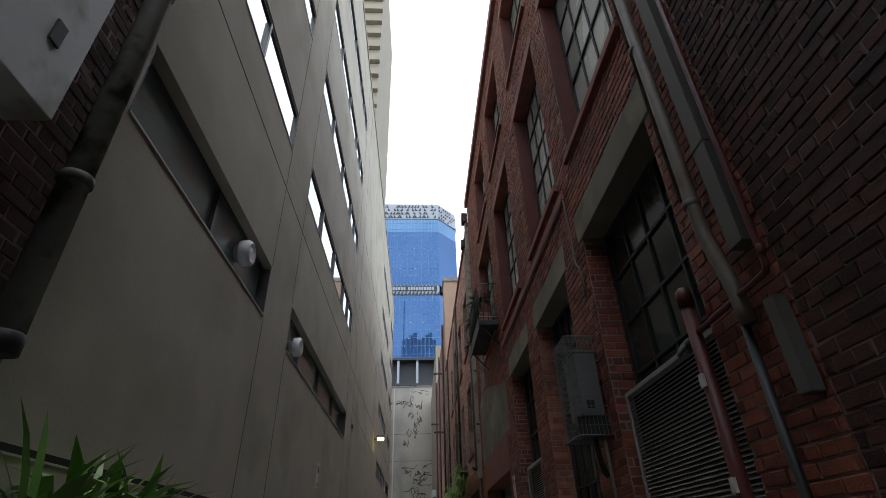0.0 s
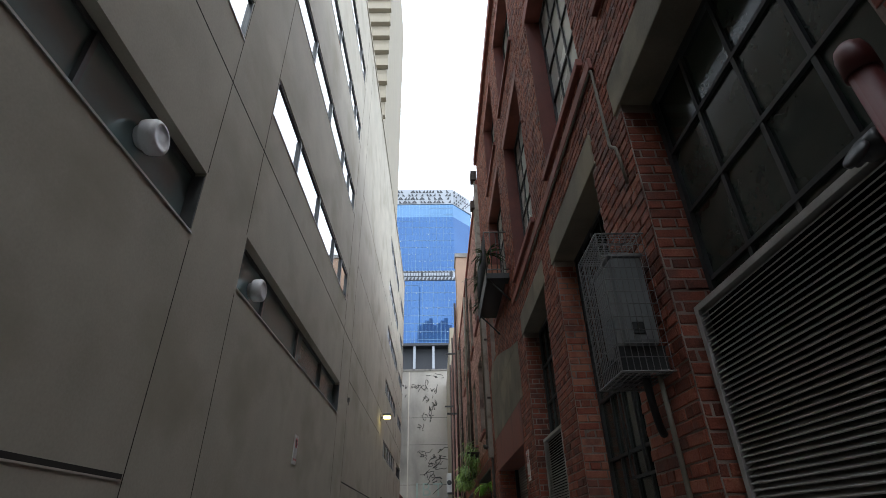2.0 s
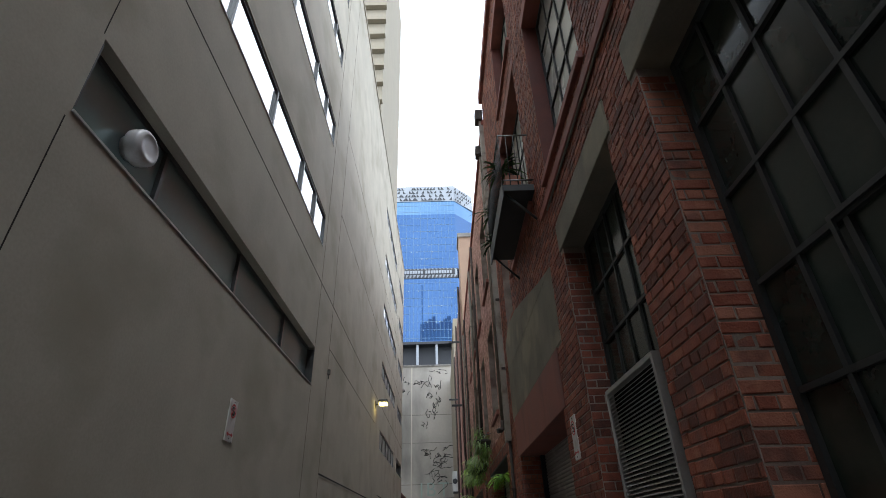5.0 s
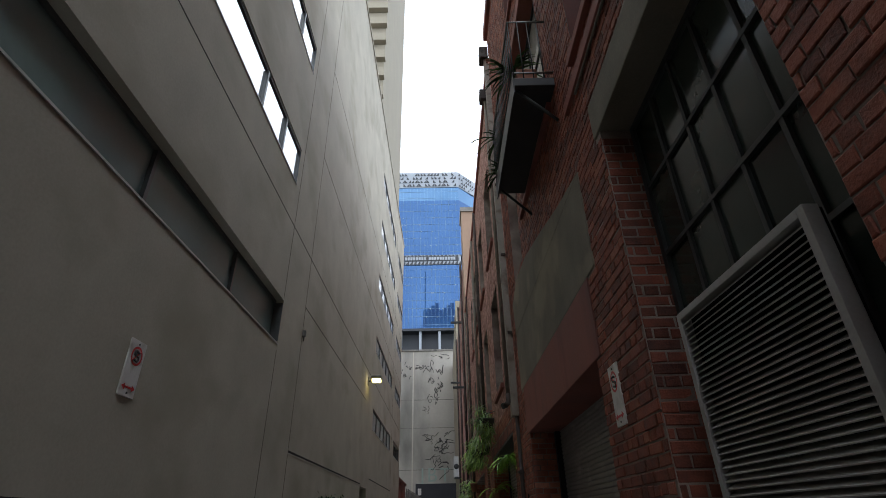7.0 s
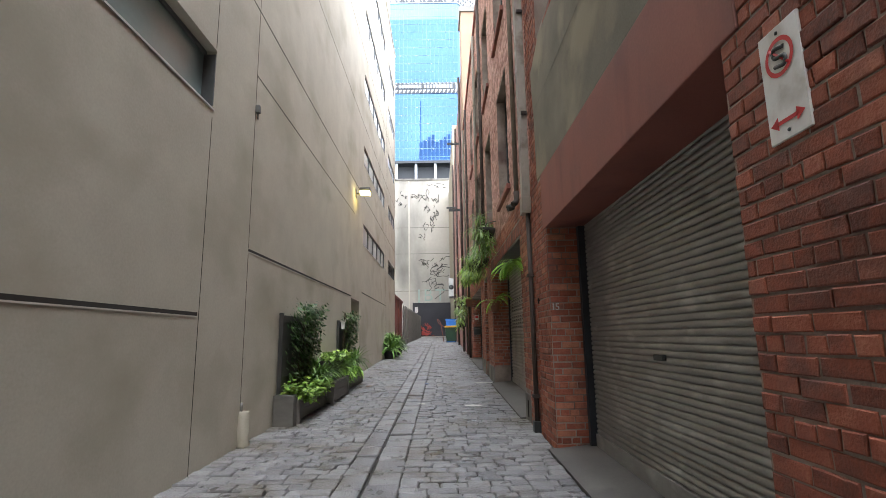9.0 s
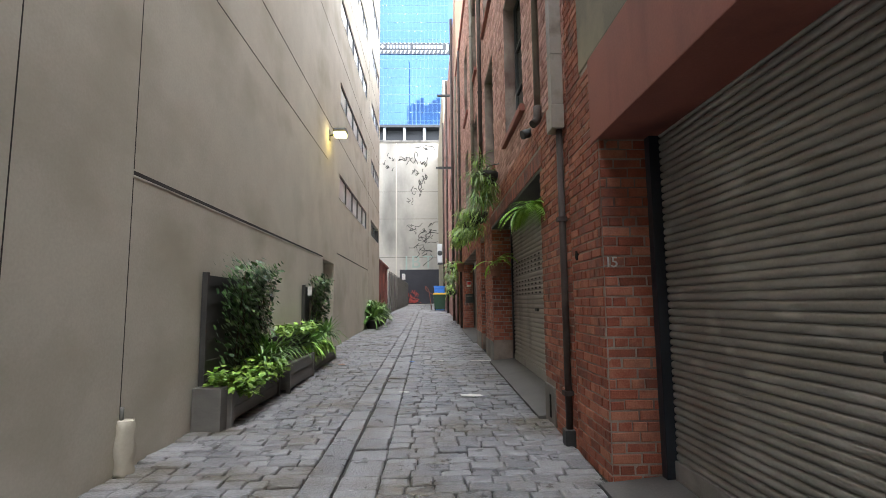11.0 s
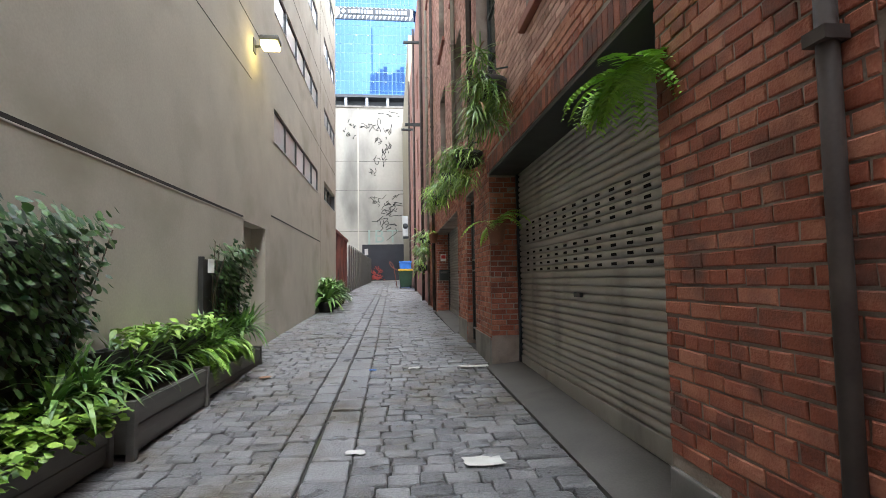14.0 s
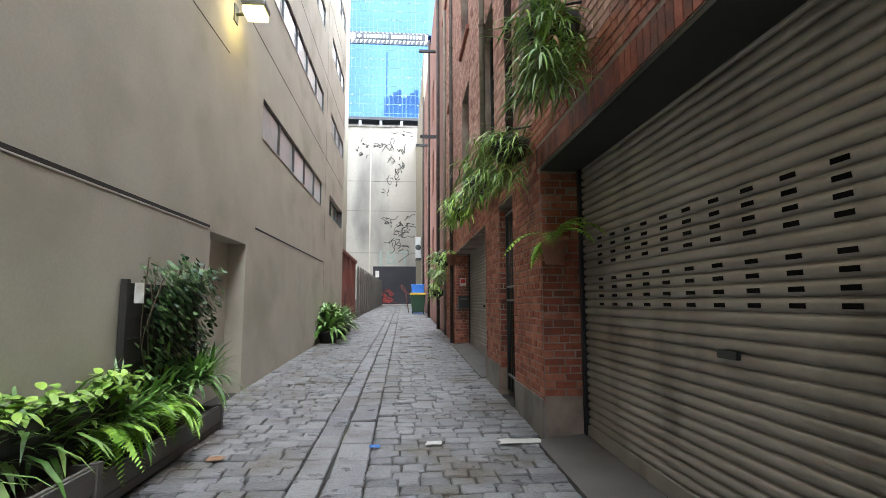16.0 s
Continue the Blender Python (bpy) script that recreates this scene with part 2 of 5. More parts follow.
GLASS_TOWER = material("blue_curtain_wall_glass", (0.028, 0.075, 0.195), (0.072, 0.15, 0.315), 0.035, 0.5, 0.12, 0.0, metal=0.75, obj=0.35, rough_var=0.06, fine_amount=0.1)
GLASS_DEEP = material("deep_blue_curtain_wall_glass", (0.005, 0.02, 0.075), (0.02, 0.07, 0.17), 0.12, 0.5, 0.12, 0.0, metal=0.7, rough_var=0.06, fine_amount=0.1)
GLASS_PALE = material("pale_blue_glass", (0.09, 0.19, 0.34), (0.15, 0.28, 0.46), 0.05, 0.5, 0.15, 0, metal=0.6)
APRON = material("dark_stained_concrete", (0.055, 0.052, 0.048), (0.15, 0.14, 0.128), 1.5, 60, 0.7, 0.3, stain=(0.04, 0.038, 0.035), stain_scale=1.2)
TOWER_LINE = material("pale_mullion", (0.1, 0.17, 0.25), (0.16, 0.25, 0.34), 0.1, 2, 0.5, 0)
TOWER_WHITE = material("white_cladding", (0.3, 0.33, 0.37), (0.4, 0.43, 0.46), 0.1, 2, 0.5, 0)
TOWER_DARK = material("dark_cladding", (0.02, 0.022, 0.027), (0.04, 0.044, 0.05), 0.1, 2, 0.5, 0)
GRAFFITI = material("black_spray_paint", (0.02, 0.02, 0.02), (0.07, 0.065, 0.06), 2, 20, 0.7, 0)
GRAFFITI_RED = material("red_spray_paint", (0.32, 0.04, 0.035), (0.5, 0.09, 0.07), 2, 20, 0.7, 0)
GRAFFITI_PALE = material("faded_green_spray_paint", (0.3, 0.4, 0.36), (0.42, 0.5, 0.45), 2, 20, 0.8, 0)
DOOR_BLACK = material("dark_painted_gate", (0.018, 0.019, 0.026), (0.045, 0.045, 0.055), 0.6, 10, 0.6, 0.05)
RUST = material("rusty_red_sheet", (0.11, 0.03, 0.02), (0.25, 0.08, 0.055), 0.8, 20, 0.75, 0.1, stain=(0.06, 0.03, 0.025), stain_scale=1)
BIN_GREEN = material("dark_green_bin_plastic", (0.012, 0.04, 0.02), (0.03, 0.075, 0.04), 3, 60, 0.5, 0.05)
BIN_YELLOW = material("yellow_bin_lid", (0.55, 0.33, 0.03), (0.7, 0.45, 0.05), 3, 60, 0.5, 0.05)
BLUE = material("blue_plastic", (0.02, 0.12, 0.45), (0.05, 0.22, 0.65), 3, 60, 0.5, 0.05)
RUBBER = material("black_rubber", (0.012, 0.012, 0.012), (0.03, 0.03, 0.03), 5, 60, 0.8, 0.1)
PAPER = material("pale_litter", (0.55, 0.54, 0.5), (0.7, 0.69, 0.65), 8, 60, 0.7, 0.1)
LEAF_DRY = material("dry_brown_leaf", (0.2, 0.1, 0.05), (0.35, 0.2, 0.11), 8, 60, 0.7, 0.1)
LAMP_GLOW = bpy.data.materials.new("lit_lamp_glass")
LAMP_GLOW.use_nodes = True
_b = LAMP_GLOW.node_tree.nodes["Principled BSDF"]
_b.inputs["Base Color"].default_value = (0.9, 0.85, 0.6, 1)
_b.inputs["Emission Color"].default_value = (1.0, 0.78, 0.22, 1)
_b.inputs["Emission Strength"].default_value = 3.0


# ---------------------------------------------------------------- mesh tools
def box(bm, x0, x1, y0, y1, z0, z1, bevel=0.0):
    vs = bmesh.ops.create_cube(bm, size=1.0)["verts"]
    for v in vs:
        v.co = Vector((x0 + (v.co.x + 0.5) * (x1 - x0), y0 + (v.co.y + 0.5) * (y1 - y0), z0 + (v.co.z + 0.5) * (z1 - z0)))
    if bevel:
        es = {e for v in vs for e in v.link_edges}
        bmesh.ops.bevel(bm, geom=list(es), offset=bevel, segments=2, affect="EDGES", profile=0.6)
    return bm


def tube(bm, pts, r, seg=10, cap=True):
    """A round bar along a line of points."""
    pts = [Vector(p) for p in pts]
    rings = []
    for i, p in enumerate(pts):
        a = pts[max(i - 1, 0)]
        c = pts[min(i + 1, len(pts) - 1)]
        d = (c - a).normalized()
        u = d.orthogonal().normalized() if i == 0 else (u - d * u.dot(d)).normalized()
        w = d.cross(u)
        rr = r[i] if isinstance(r, (list, tuple)) else r
        rings.append([bm.verts.new(p + (u * math.cos(2 * math.pi * k / seg) + w * math.sin(2 * math.pi * k / seg)) * rr) for k in range(seg)])
    for a, c in zip(rings, rings[1:]):
        for k in range(seg):
            f = bm.faces.new((a[k], a[(k + 1) % seg], c[(k + 1) % seg], c[k]))
            f.smooth = True
    if cap:
        bm.faces.new(rings[0][::-1])
        bm.faces.new(rings[-1])
    return bm


def bend(pts, radius=0.06, n=4):
    """The line of points with its corners rounded."""
    pts = [Vector(p) for p in pts]
    out = [pts[0]]
    for a, p, c in zip(pts, pts[1:], pts[2:]):
        d1, d2 = (a - p).normalized(), (c - p).normalized()
        r = min(radius, (a - p).length / 2, (c - p).length / 2)
        p1, p2 = p + d1 * r, p + d2 * r
        for i in range(n + 1):
            s = i / n
            out.append(p1 * (1 - s) ** 2 + p * 2 * s * (1 - s) + p2 * s * s)
    return out + [pts[-1]]


def lathe(bm, prof, m, seg=20):
    """A turned body: (radius, height) pairs about the z axis of m."""
    rings = [[bm.verts.new(m @ Vector((r * math.cos(2 * math.pi * k / seg), r * math.sin(2 * math.pi * k / seg), z))) for k in range(seg)] for r, z in prof]
    for a, c in zip(rings, rings[1:]):
        for k in range(seg):
            f = bm.faces.new((a[k], a[(k + 1) % seg], c[(k + 1) % seg], c[k]))
            f.smooth = True
    bm.faces.new(rings[0][::-1])
    bm.faces.new(rings[-1])
    return bm


def mesh_of(name, bm, mat):
    me = bpy.data.meshes.new(name)
    bmesh.ops.recalc_face_normals(bm, faces=bm.faces)
    bm.to_mesh(me)
    bm.free()
    me.materials.append(mat)
    return me


def part(name, bm, mat, parent, label=""):
    ob = new(name, mesh_of(name, bm, mat))
    ob.parent = parent
    if label:
        ob["label"] = label
    return ob


def solid(name, bm, mat, label="", category="", group="", kind=""):
    return tagged(new(name, mesh_of(name, bm, mat)), label, category, group, kind)


def thing(name, label, category, group="", kind=""):
    return tagged(new(name), label, category, group, kind)


def quads(name, verts, faces, mat, parent=None, label="", category="", kind=""):
    me = bpy.data.meshes.new(name)
    me.from_pydata(verts, [], faces)
    me.materials.append(mat)
    ob = new(name, me)
    ob.parent = parent
    return tagged(ob, label, category, "", kind)


def bx(*a, bevel=0.0):
    return box(bmesh.new(), *a, bevel=bevel)


def tb(*a, **k):
    return tube(bmesh.new(), *a, **k)


GROUND = [(-40, -0.6), (0, 0.0), (20, 0.37), (26, 0.53), (36, 0.76), (48, 1.12), (79, 1.53), (140, 2.2), (600, 3.0)]


def gz(y):
    return float(np.interp(y, [a for a, _ in GROUND], [b for _, b in GROUND]))


def panel_cells(y0, y1, z0, z1, holes):
    """The rectangle less its holes, as rectangles (strips between the holes' edges)."""
    zs = sorted({z0, z1, *[min(max(h[i], z0), z1) for h in holes for i in (2, 3)]})
    for a, b in zip(zs, zs[1:]):
        mid = (a + b) / 2
        cuts = sorted((h[0], h[1]) for h in holes if h[2] < mid < h[3])
        at = y0
        for c, d in cuts:
            if c > at + 1e-4:
                yield at, min(c, y1), a, b
            at = max(at, d)
        if at < y1 - 1e-4:
            yield at, y1, a, b


def wall_mesh(x0, x1, y0, y1, z0, z1, holes):
    bm = bmesh.new()
    for c in panel_cells(y0, y1, z0, z1, holes):
        box(bm, x0, x1, *c)
    return bm


def brick_list(o, u, n, ulen, z0, z1, holes, rng, course=0.079, length=0.225, joint=0.0095):
    """Bricks of a face: (origin, size along u, height, how far proud). u: the way along the wall, n: outwards."""
    rows = int((z1 - z0) / course)
    for r in range(rows):
        za = z0 + r * course
        mid = za + course / 2
        cuts = sorted((h[0], h[1]) for h in holes if h[2] < mid + 0.02 and h[3] > mid - 0.02)
        spans, at = [], 0.0
        for c, d in cuts:
            if c > at + 0.03:
                spans.append((at, c))
            at = max(at, d)
        if at < ulen - 0.03:
            spans.append((at, ulen))
        header = r % 4 == 3
        step = length / 2 if header else length
        for s, e in spans:
            k = math.floor(s / step) - 1
            while True:
                a = k * step + (step / 2 if r % 2 else 0)
                b = a + step
                k += 1
                if a >= e:
                    break
                a2, b2 = max(a, s), min(b, e)
                if b2 - a2 < 0.03:
                    continue
                j = joint + rng.uniform(-0.003, 0.004)
                yield (o[0] + u[0] * (a2 + j / 2), o[1] + u[1] * (a2 + j / 2), za + rng.uniform(-0.002, 0.002)), b2 - a2 - j, course - joint + rng.uniform(-0.002, 0.002), rng.uniform(0.0015, 0.0095)


def brick_geo(o, u, n, w, h, d, verts, faces):
    """One brick: a face with softened edges and four sides, open behind."""
    k = len(verts)
    e = 0.0055
    q = random.Random(int(w * 90001) + int(h * 70001) + int(d * 50001) + int((o[0] * 7 + o[1] * 13 + o[2] * 17) * 1000))
    wear = [(q.uniform(-0.002, 0.0045), q.uniform(-0.002, 0.004), q.uniform(-0.0025, 0.0015)) for _ in range(4)]
    for dep0, ins in ((-0.01, 0.0), (d - 0.004, 0.0), (d, e)):
        for (a, z, sa, sz), (ja, jz, jd) in zip(((ins, ins, 1, 1), (w - ins, ins, -1, 1), (w - ins, h - ins, -1, -1), (ins, h - ins, 1, -1)), wear):
            a, z, dep = a + sa * ja, z + sz * jz, dep0 + (jd if dep0 > 0 else 0)
            verts.append((o[0] + u[0] * a + n[0] * dep, o[1] + u[1] * a + n[1] * dep, o[2] + z))
    for ring in (0, 4):
        for i in range(4):
            faces.append((k + ring + i, k + ring + (i + 1) % 4, k + ring + 4 + (i + 1) % 4, k + ring + 4 + i))
    faces.append((k + 8, k + 9, k + 10, k + 11))


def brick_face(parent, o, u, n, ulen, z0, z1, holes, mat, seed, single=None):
    """Bricks over one face of a wall; those in the stretch 'single' (u from, to, z from, to) are objects of their own."""
    rng = random.Random(seed)
    verts, faces = [], []
    apart = []
    for bo, w, h, d in brick_list(o, u, n, ulen, z0, z1, holes, rng):
        a = (bo[0] - o[0]) * u[0] + (bo[1] - o[1]) * u[1]
        if single and single[0] <= a <= single[1] and single[2] <= bo[2] <= single[3]:
            apart.append((bo, w, h, d))
        else:
            brick_geo(bo, u, n, w, h, d, verts, faces)
    quads("brickwork", verts, faces, mat, parent, kind="stuff")
    LATE.append((parent, apart, u, n, mat))


LATE = []

# ---------------------------------------------------------------- ground
ys = [a for a, _ in GROUND]
gv, gf = [], []
for i, y in enumerate(ys):
    for x in (-400, -2.6, 2.9, 400):
        gv.append((x, y, gz(y) - 0.035))
for i in range(len(ys) - 1):
    for k in range(3):
        a = i * 4 + k
        gf.append((a, a + 1, a + 5, a + 4))
quads("ground", gv, gf, GRIT, None, "dark grit and soil between the laneway setts", "ground", "structure")
pavement = thing("pavement", "uneven bluestone setts paving a narrow laneway", "pavement", kind="structure")

# ---------------------------------------------------------------- concrete building, wall at x = -2.03
LX = -2.03
ROWS_Z = [(4.2, 4.93), (7.08, 7.86), (9.88, 10.62), (12.6, 13.34), (15.25, 16.0)]
FAR_Z = [(4.66, 5.38), (7.48, 8.15), (10.15, 10.85), (12.75, 13.45), (15.35, 16.05)]
left_holes = []
for z0, z1 in ROWS_Z:
    left_holes += [(2.55 if z0 < 5 else 1.5, 6.08, z0, z1), (7.36, 14.33 if z0 < 5 else 14.1, z0, z1)]
for z0, z1 in FAR_Z:
    left_holes += [(25.4, 31.6, z0, z1), (33.2, 36.5, z0, z1)]
left_holes.append((23.3, 24.75, -1.0, 2.73))
wall_left = thing("wall_left", "beige painted precast concrete wall with narrow strip windows", "wall", kind="structure")
part("wall_panel", wall_mesh(LX - 0.35, LX, 2.4, 36.9, -1.0, 18.4, left_holes), RENDER, wall_left)
part("wall_core", bx(LX - 6, LX - 1.6, 2.4, 36.9, -1.0, 18.3), RENDER, wall_left)
part("end_wall", bx(LX - 1.6, LX - 0.36, 36.6, 36.9, -1.0, 18.3), RENDER, wall_left)
part("end_wall", bx(LX - 1.6, LX - 0.36, 2.4, 2.7, -1.0, 18.3), RENDER, wall_left)
part("roof", bx(LX - 6, LX - 0.36, 2.7, 36.6, 18.3, 18.38), RENDER, wall_left)
part("coping", bx(LX - 0.4, LX + 0.035, 2.4, 36.95, 18.4, 18.52, bevel=0.01), RENDER, wall_left)
for z in (3.3, 6.4, 9.1, 11.9, 14.6):
    part("floor_slab", bx(LX - 1.6, LX - 0.36, 2.7, 36.6, z - 0.1, z + 0.1), CONCRETE, wall_left)


def joint_h(y0, y1, z):
    part("joint", bx(LX - 0.01, LX + 0.0025, y0, y1, z - 0.012, z + 0.026), GROOVE, wall_left)
    part("joint_bead", bx(LX - 0.01, LX + 0.006, y0, y1, z - 0.024, z - 0.012), GROOVE_EDGE, wall_left)


def joint_v(y, z0, z1):
    part("joint", bx(LX - 0.01, LX + 0.0025, y - 0.0045, y + 0.0045, z0, z1), GROOVE, wall_left)


joint_h(2.4, 6.07, 1.99)
joint_h(7.34, 14.28, 1.87)
joint_h(15.57, 23.28, 2.78)
joint_h(25.2, 32.2, 3.04)
part("joint", bx(LX - 0.01, LX + 0.0025, 2.4, 36.8, 6.32, 6.338), GROOVE, wall_left)
part("joint", bx(LX - 0.01, LX + 0.0025, 15.57, 23.7, 5.31, 5.325), GROOVE, wall_left)
part("joint", bx(LX - 0.01, LX + 0.0025, 15.57, 36.8, 8.9, 8.915), GROOVE, wall_left)
part("joint", bx(LX - 0.01, LX + 0.0025, 15.57, 36.8, 11.6, 11.615), GROOVE, wall_left)
joint_v(6.09, 0.0, 4.12)
joint_v(6.09, 4.95, 18.4)
joint_v(7.33, 1.86, 4.12)
joint_v(7.33, 4.95, 18.4)
joint_v(14.31, 0.2, 4.1)
joint_v(14.31, 4.96, 18.4)
joint_v(15.57, 0.7, 2.74)
joint_v(15.57, 2.82, 18.4)
joint_v(32.3, 0.6, 18.4)


def strip_window(y0, y1, z0, z1, splits, mirror, label):
    """A long window set back in the concrete, with mullions and a thin pale sill."""
    w = tagged(new("window_1"), label, "window", "strip windows", "structure")
    d = LX - (0.05 if mirror else 0.15)
    part("window_sill", bx(d - 0.05, LX + 0.012, y0, y1, z0 - 0.012, z0 + 0.008), SILL_PALE, w)
    part("window_frame", bx(d - 0.03, d + 0.03, y0, y1, z0 + 0.008, z0 + 0.05), ALU, w)
    part("window_frame", bx(d - 0.03, d + 0.03, y0, y1, z1 - 0.05, z1), ALU, w)
    part("jamb", bx(d - 0.03, LX - 0.004, y1 - 0.02, y1 - 0.001, z0 + 0.05, z1 - 0.05), ALU, w)
    part("jamb", bx(d - 0.03, LX - 0.004, y0 + 0.001, y0 + 0.02, z0 + 0.05, z1 - 0.05), ALU, w)
    edges = [y0 + 0.02] + splits + [y1 - 0.02]
    for s in splits:
        part("mullion", bx(d - 0.035, d + 0.05, s - 0.025, s + 0.025, z0 + 0.05, z1 - 0.05), ALU, w)
    for a, b in zip(edges, edges[1:]):
        part("pane", bx(d - 0.006, d + 0.006, a, b, z0 + 0.05, z1 - 0.05), {0: PANE_BLUE, 1: PANE_MIRROR, 2: PANE_SKY}[mirror], w)
    return w


for i, (z0, z1) in enumerate(ROWS_Z):
    low = i == 0
    strip_window(2.55 if low else 1.5, 6.08, z0, z1, [4.35], int(not low), "tinted strip window with grey aluminium frame in concrete wall")
    strip_window(7.36, 14.33 if low else 14.1, z0, z1, [8.6, 10.55, 12.6] if low else [8.8, 10.5, 12.2, 13.2], int(not low),
                 "long tinted strip window with grey aluminium mullions" if low else "long strip window mirroring the pale sky")
for i, (z0, z1) in enumerate(FAR_Z):
    strip_window(25.4, 31.6, z0, z1, [26.6, 27.9, 29.1, 30.4], 2, "strip window of pale panes in concrete wall")
    strip_window(33.2, 36.5, z0, z1, [34.3, 35.4], 2 if i else 0, "short strip window near the end of the concrete wall")

door_l = tagged(new("door_1"), "plain beige recessed service door in concrete wall", "door", kind="structure")
part("door_leaf", bx(LX - 0.32, LX - 0.27, 23.3, 24.75, 0.45, 2.73), RENDER, door_l)
part("notice", bx(LX - 0.27, LX - 0.264, 23.5, 23.72, 1.75, 2.0), SIGN_WHITE, door_l)


def exhaust_cap(y, z):
    t = thing("exhaust_vent", "round white plastic exhaust cowl in a strip window", "vent", "exhaust vents")
    x = LX - 0.155
    m = pose(x, y, z, 0, 90, 0)
    part("duct", lathe(bmesh.new(), [(0.105, 0.0), (0.105, 0.055), (0.118, 0.058), (0.118, 0.07)], m, 28), WHITE, t)
    part("cowl", lathe(bmesh.new(), [(0.112, 0.062), (0.142, 0.066), (0.152, 0.075), (0.157, 0.1), (0.157, 0.165), (0.152, 0.185), (0.136, 0.2), (0.112, 0.207), (0.104, 0.2), (0.05, 0.197)], m, 28), WHITE, t)


exhaust_cap(5.17, 4.6)
exhaust_cap(8.12, 4.53)


def parking_sign(x, y, z, side, label):
    """White upright plate: a barred red ring above, a red arrow below."""
    t = thing("parking_sign", label, "sign", "parking signs")
    x1 = x + side * 0.014
    plate_ = part("plate", bx(min(x, x1), max(x, x1), y - 0.112, y + 0.112, z - 0.23, z + 0.23, bevel=0.004), SIGN_WHITE, t)
    f0, f1 = sorted((x1 - side * 0.002, x1 + side * 0.003))
    ring = bmesh.new()
    for k in range(24):
        a, b = 2 * math.pi * k / 24, 2 * math.pi * (k + 1) / 24
        ps = [(math.cos(q) * r, math.sin(q) * r) for q, r in ((a, 0.062), (b, 0.062), (b, 0.08), (a, 0.08))]
        ring.faces.new([ring.verts.new((f1 if side > 0 else f0, y + p, z + 0.1 + q)) for p, q in ps])
    part("ring", ring, SIGN_RED, plate_)
    s = bmesh.new()
    tube(s, bend([(x1, y + 0.03 * side, z + 0.13), (x1, y - 0.03 * side, z + 0.145), (x1, y - 0.035 * side, z + 0.105), (x1, y + 0.035 * side, z + 0.095), (x1, y + 0.03 * side, z + 0.055), (x1, y - 0.03 * side, z + 0.07)], 0.03), 0.009, 6)
    part("letter", s, SIGN_DARK, plate_)
    part("slash", tb([(x1, y + 0.05, z + 0.15), (x1, y - 0.05, z + 0.05)], 0.006, 6), SIGN_RED, plate_)
    part("arrow", bx(f0, f1, y - 0.06, y + 0.06, z - 0.165, z - 0.15), SIGN_RED, plate_)
    for e in (-1, 1):
        h = bmesh.new()
        X = f1 if side > 0 else f0
        h.faces.new([h.verts.new(p) for p in ((X, y + e * 0.095, z - 0.157), (X, y + e * 0.05, z - 0.13), (X, y + e * 0.05, z - 0.185))])
        part("arrowhead", h, SIGN_RED, plate_)
    for dz in (0.2, -0.2):
        part("screw", lathe(bmesh.new(), [(0.008, 0), (0.008, 0.004), (0.004, 0.006)], pose(x1, y, z + dz, 0, 90 * side, 0), 8), STEEL_DARK, plate_)


parking_sign(LX, 10.9, 2.88, 1, "white no stopping sign with red ring on concrete wall")

lamp = thing("wall_lamp", "lit yellow floodlight on a grey wall bracket", "lamp")
part("bracket", tb(bend([(LX, 23.85, 5.98), (LX + 0.16, 23.85, 6.0), (LX + 0.2, 23.85, 6.04)], 0.05), 0.025, 8), ALU, lamp)
part("back_plate", bx(LX, LX + 0.02, 23.77, 23.93, 5.86, 6.12, bevel=0.005), ALU, lamp)
housing = part("housing", bx(LX + 0.12, LX + 0.46, 23.7, 24.0, 6.05, 6.15, bevel=0.03), ALU, lamp)
part("glass", bx(LX + 0.14, LX + 0.44, 23.69, 23.98, 5.95, 6.049, bevel=0.02), LAMP_GLOW, housing, "glowing yellow glass")
glow = new("lamp_light", bpy.data.lights.new("lamp_light", "POINT"))
glow.data.energy, glow.data.color, glow.data.shadow_soft_size = 1.1, (1.0, 0.72, 0.22), 0.1
glow.location = (LX + 0.35, 23.6, 5.85)

stub = thing("wall_socket_box", "small grey weatherproof box on concrete wall", "junction box")
part("case", bx(LX, LX + 0.06, 15.55, 15.62, 4.75, 4.86, bevel=0.008), PIPE_GREY, stub)
part("spout", tb([(LX + 0.03, 15.585, 4.75), (LX + 0.03, 15.585, 4.66)], 0.012, 8), PIPE_GREY, stub)
# Crumpled downpipe boot, built as a lumpy turned shape in wall paint.
stone = thing("pipe_boot", "crumpled painted downpipe boot at the wall foot", "stone")
sbm = lathe(bmesh.new(), [(0.08, 0), (0.082, 0.03), (0.07, 0.1), (0.08, 0.2), (0.066, 0.29), (0.072, 0.38), (0.062, 0.43), (0.052, 0.435)], pose(LX + 0.05, 15.58, gz(15.6) - 0.02), 14)
srng = random.Random(8)
for v in sbm.verts:
    v.co += Vector((srng.uniform(-0.012, 0.012), srng.uniform(-0.014, 0.014), srng.uniform(-0.01, 0.012)))
part("stone", sbm, RENDER, stone)
part("joint_pipe", tb([(LX + 0.012, 15.58, gz(15.6) + 0.38), (LX + 0.012, 15.58, gz(15.6) + 0.52)], 0.018, 8), PIPE_GREY, stone)

# dark brick building before the concrete one
wall_soot = thing("wall_left_near", "sooty dark brick wall beside the concrete building", "wall", kind="structure")
part("wall_core", bx(LX - 6, LX + 0.05, -9, 2.38, -1, 9.5), MORTAR, wall_soot)
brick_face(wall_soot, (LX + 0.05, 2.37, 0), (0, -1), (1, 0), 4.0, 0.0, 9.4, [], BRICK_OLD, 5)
drain = thing("drainpipe", "mossy galvanised drainpipe on the dark brick corner", "pipe")
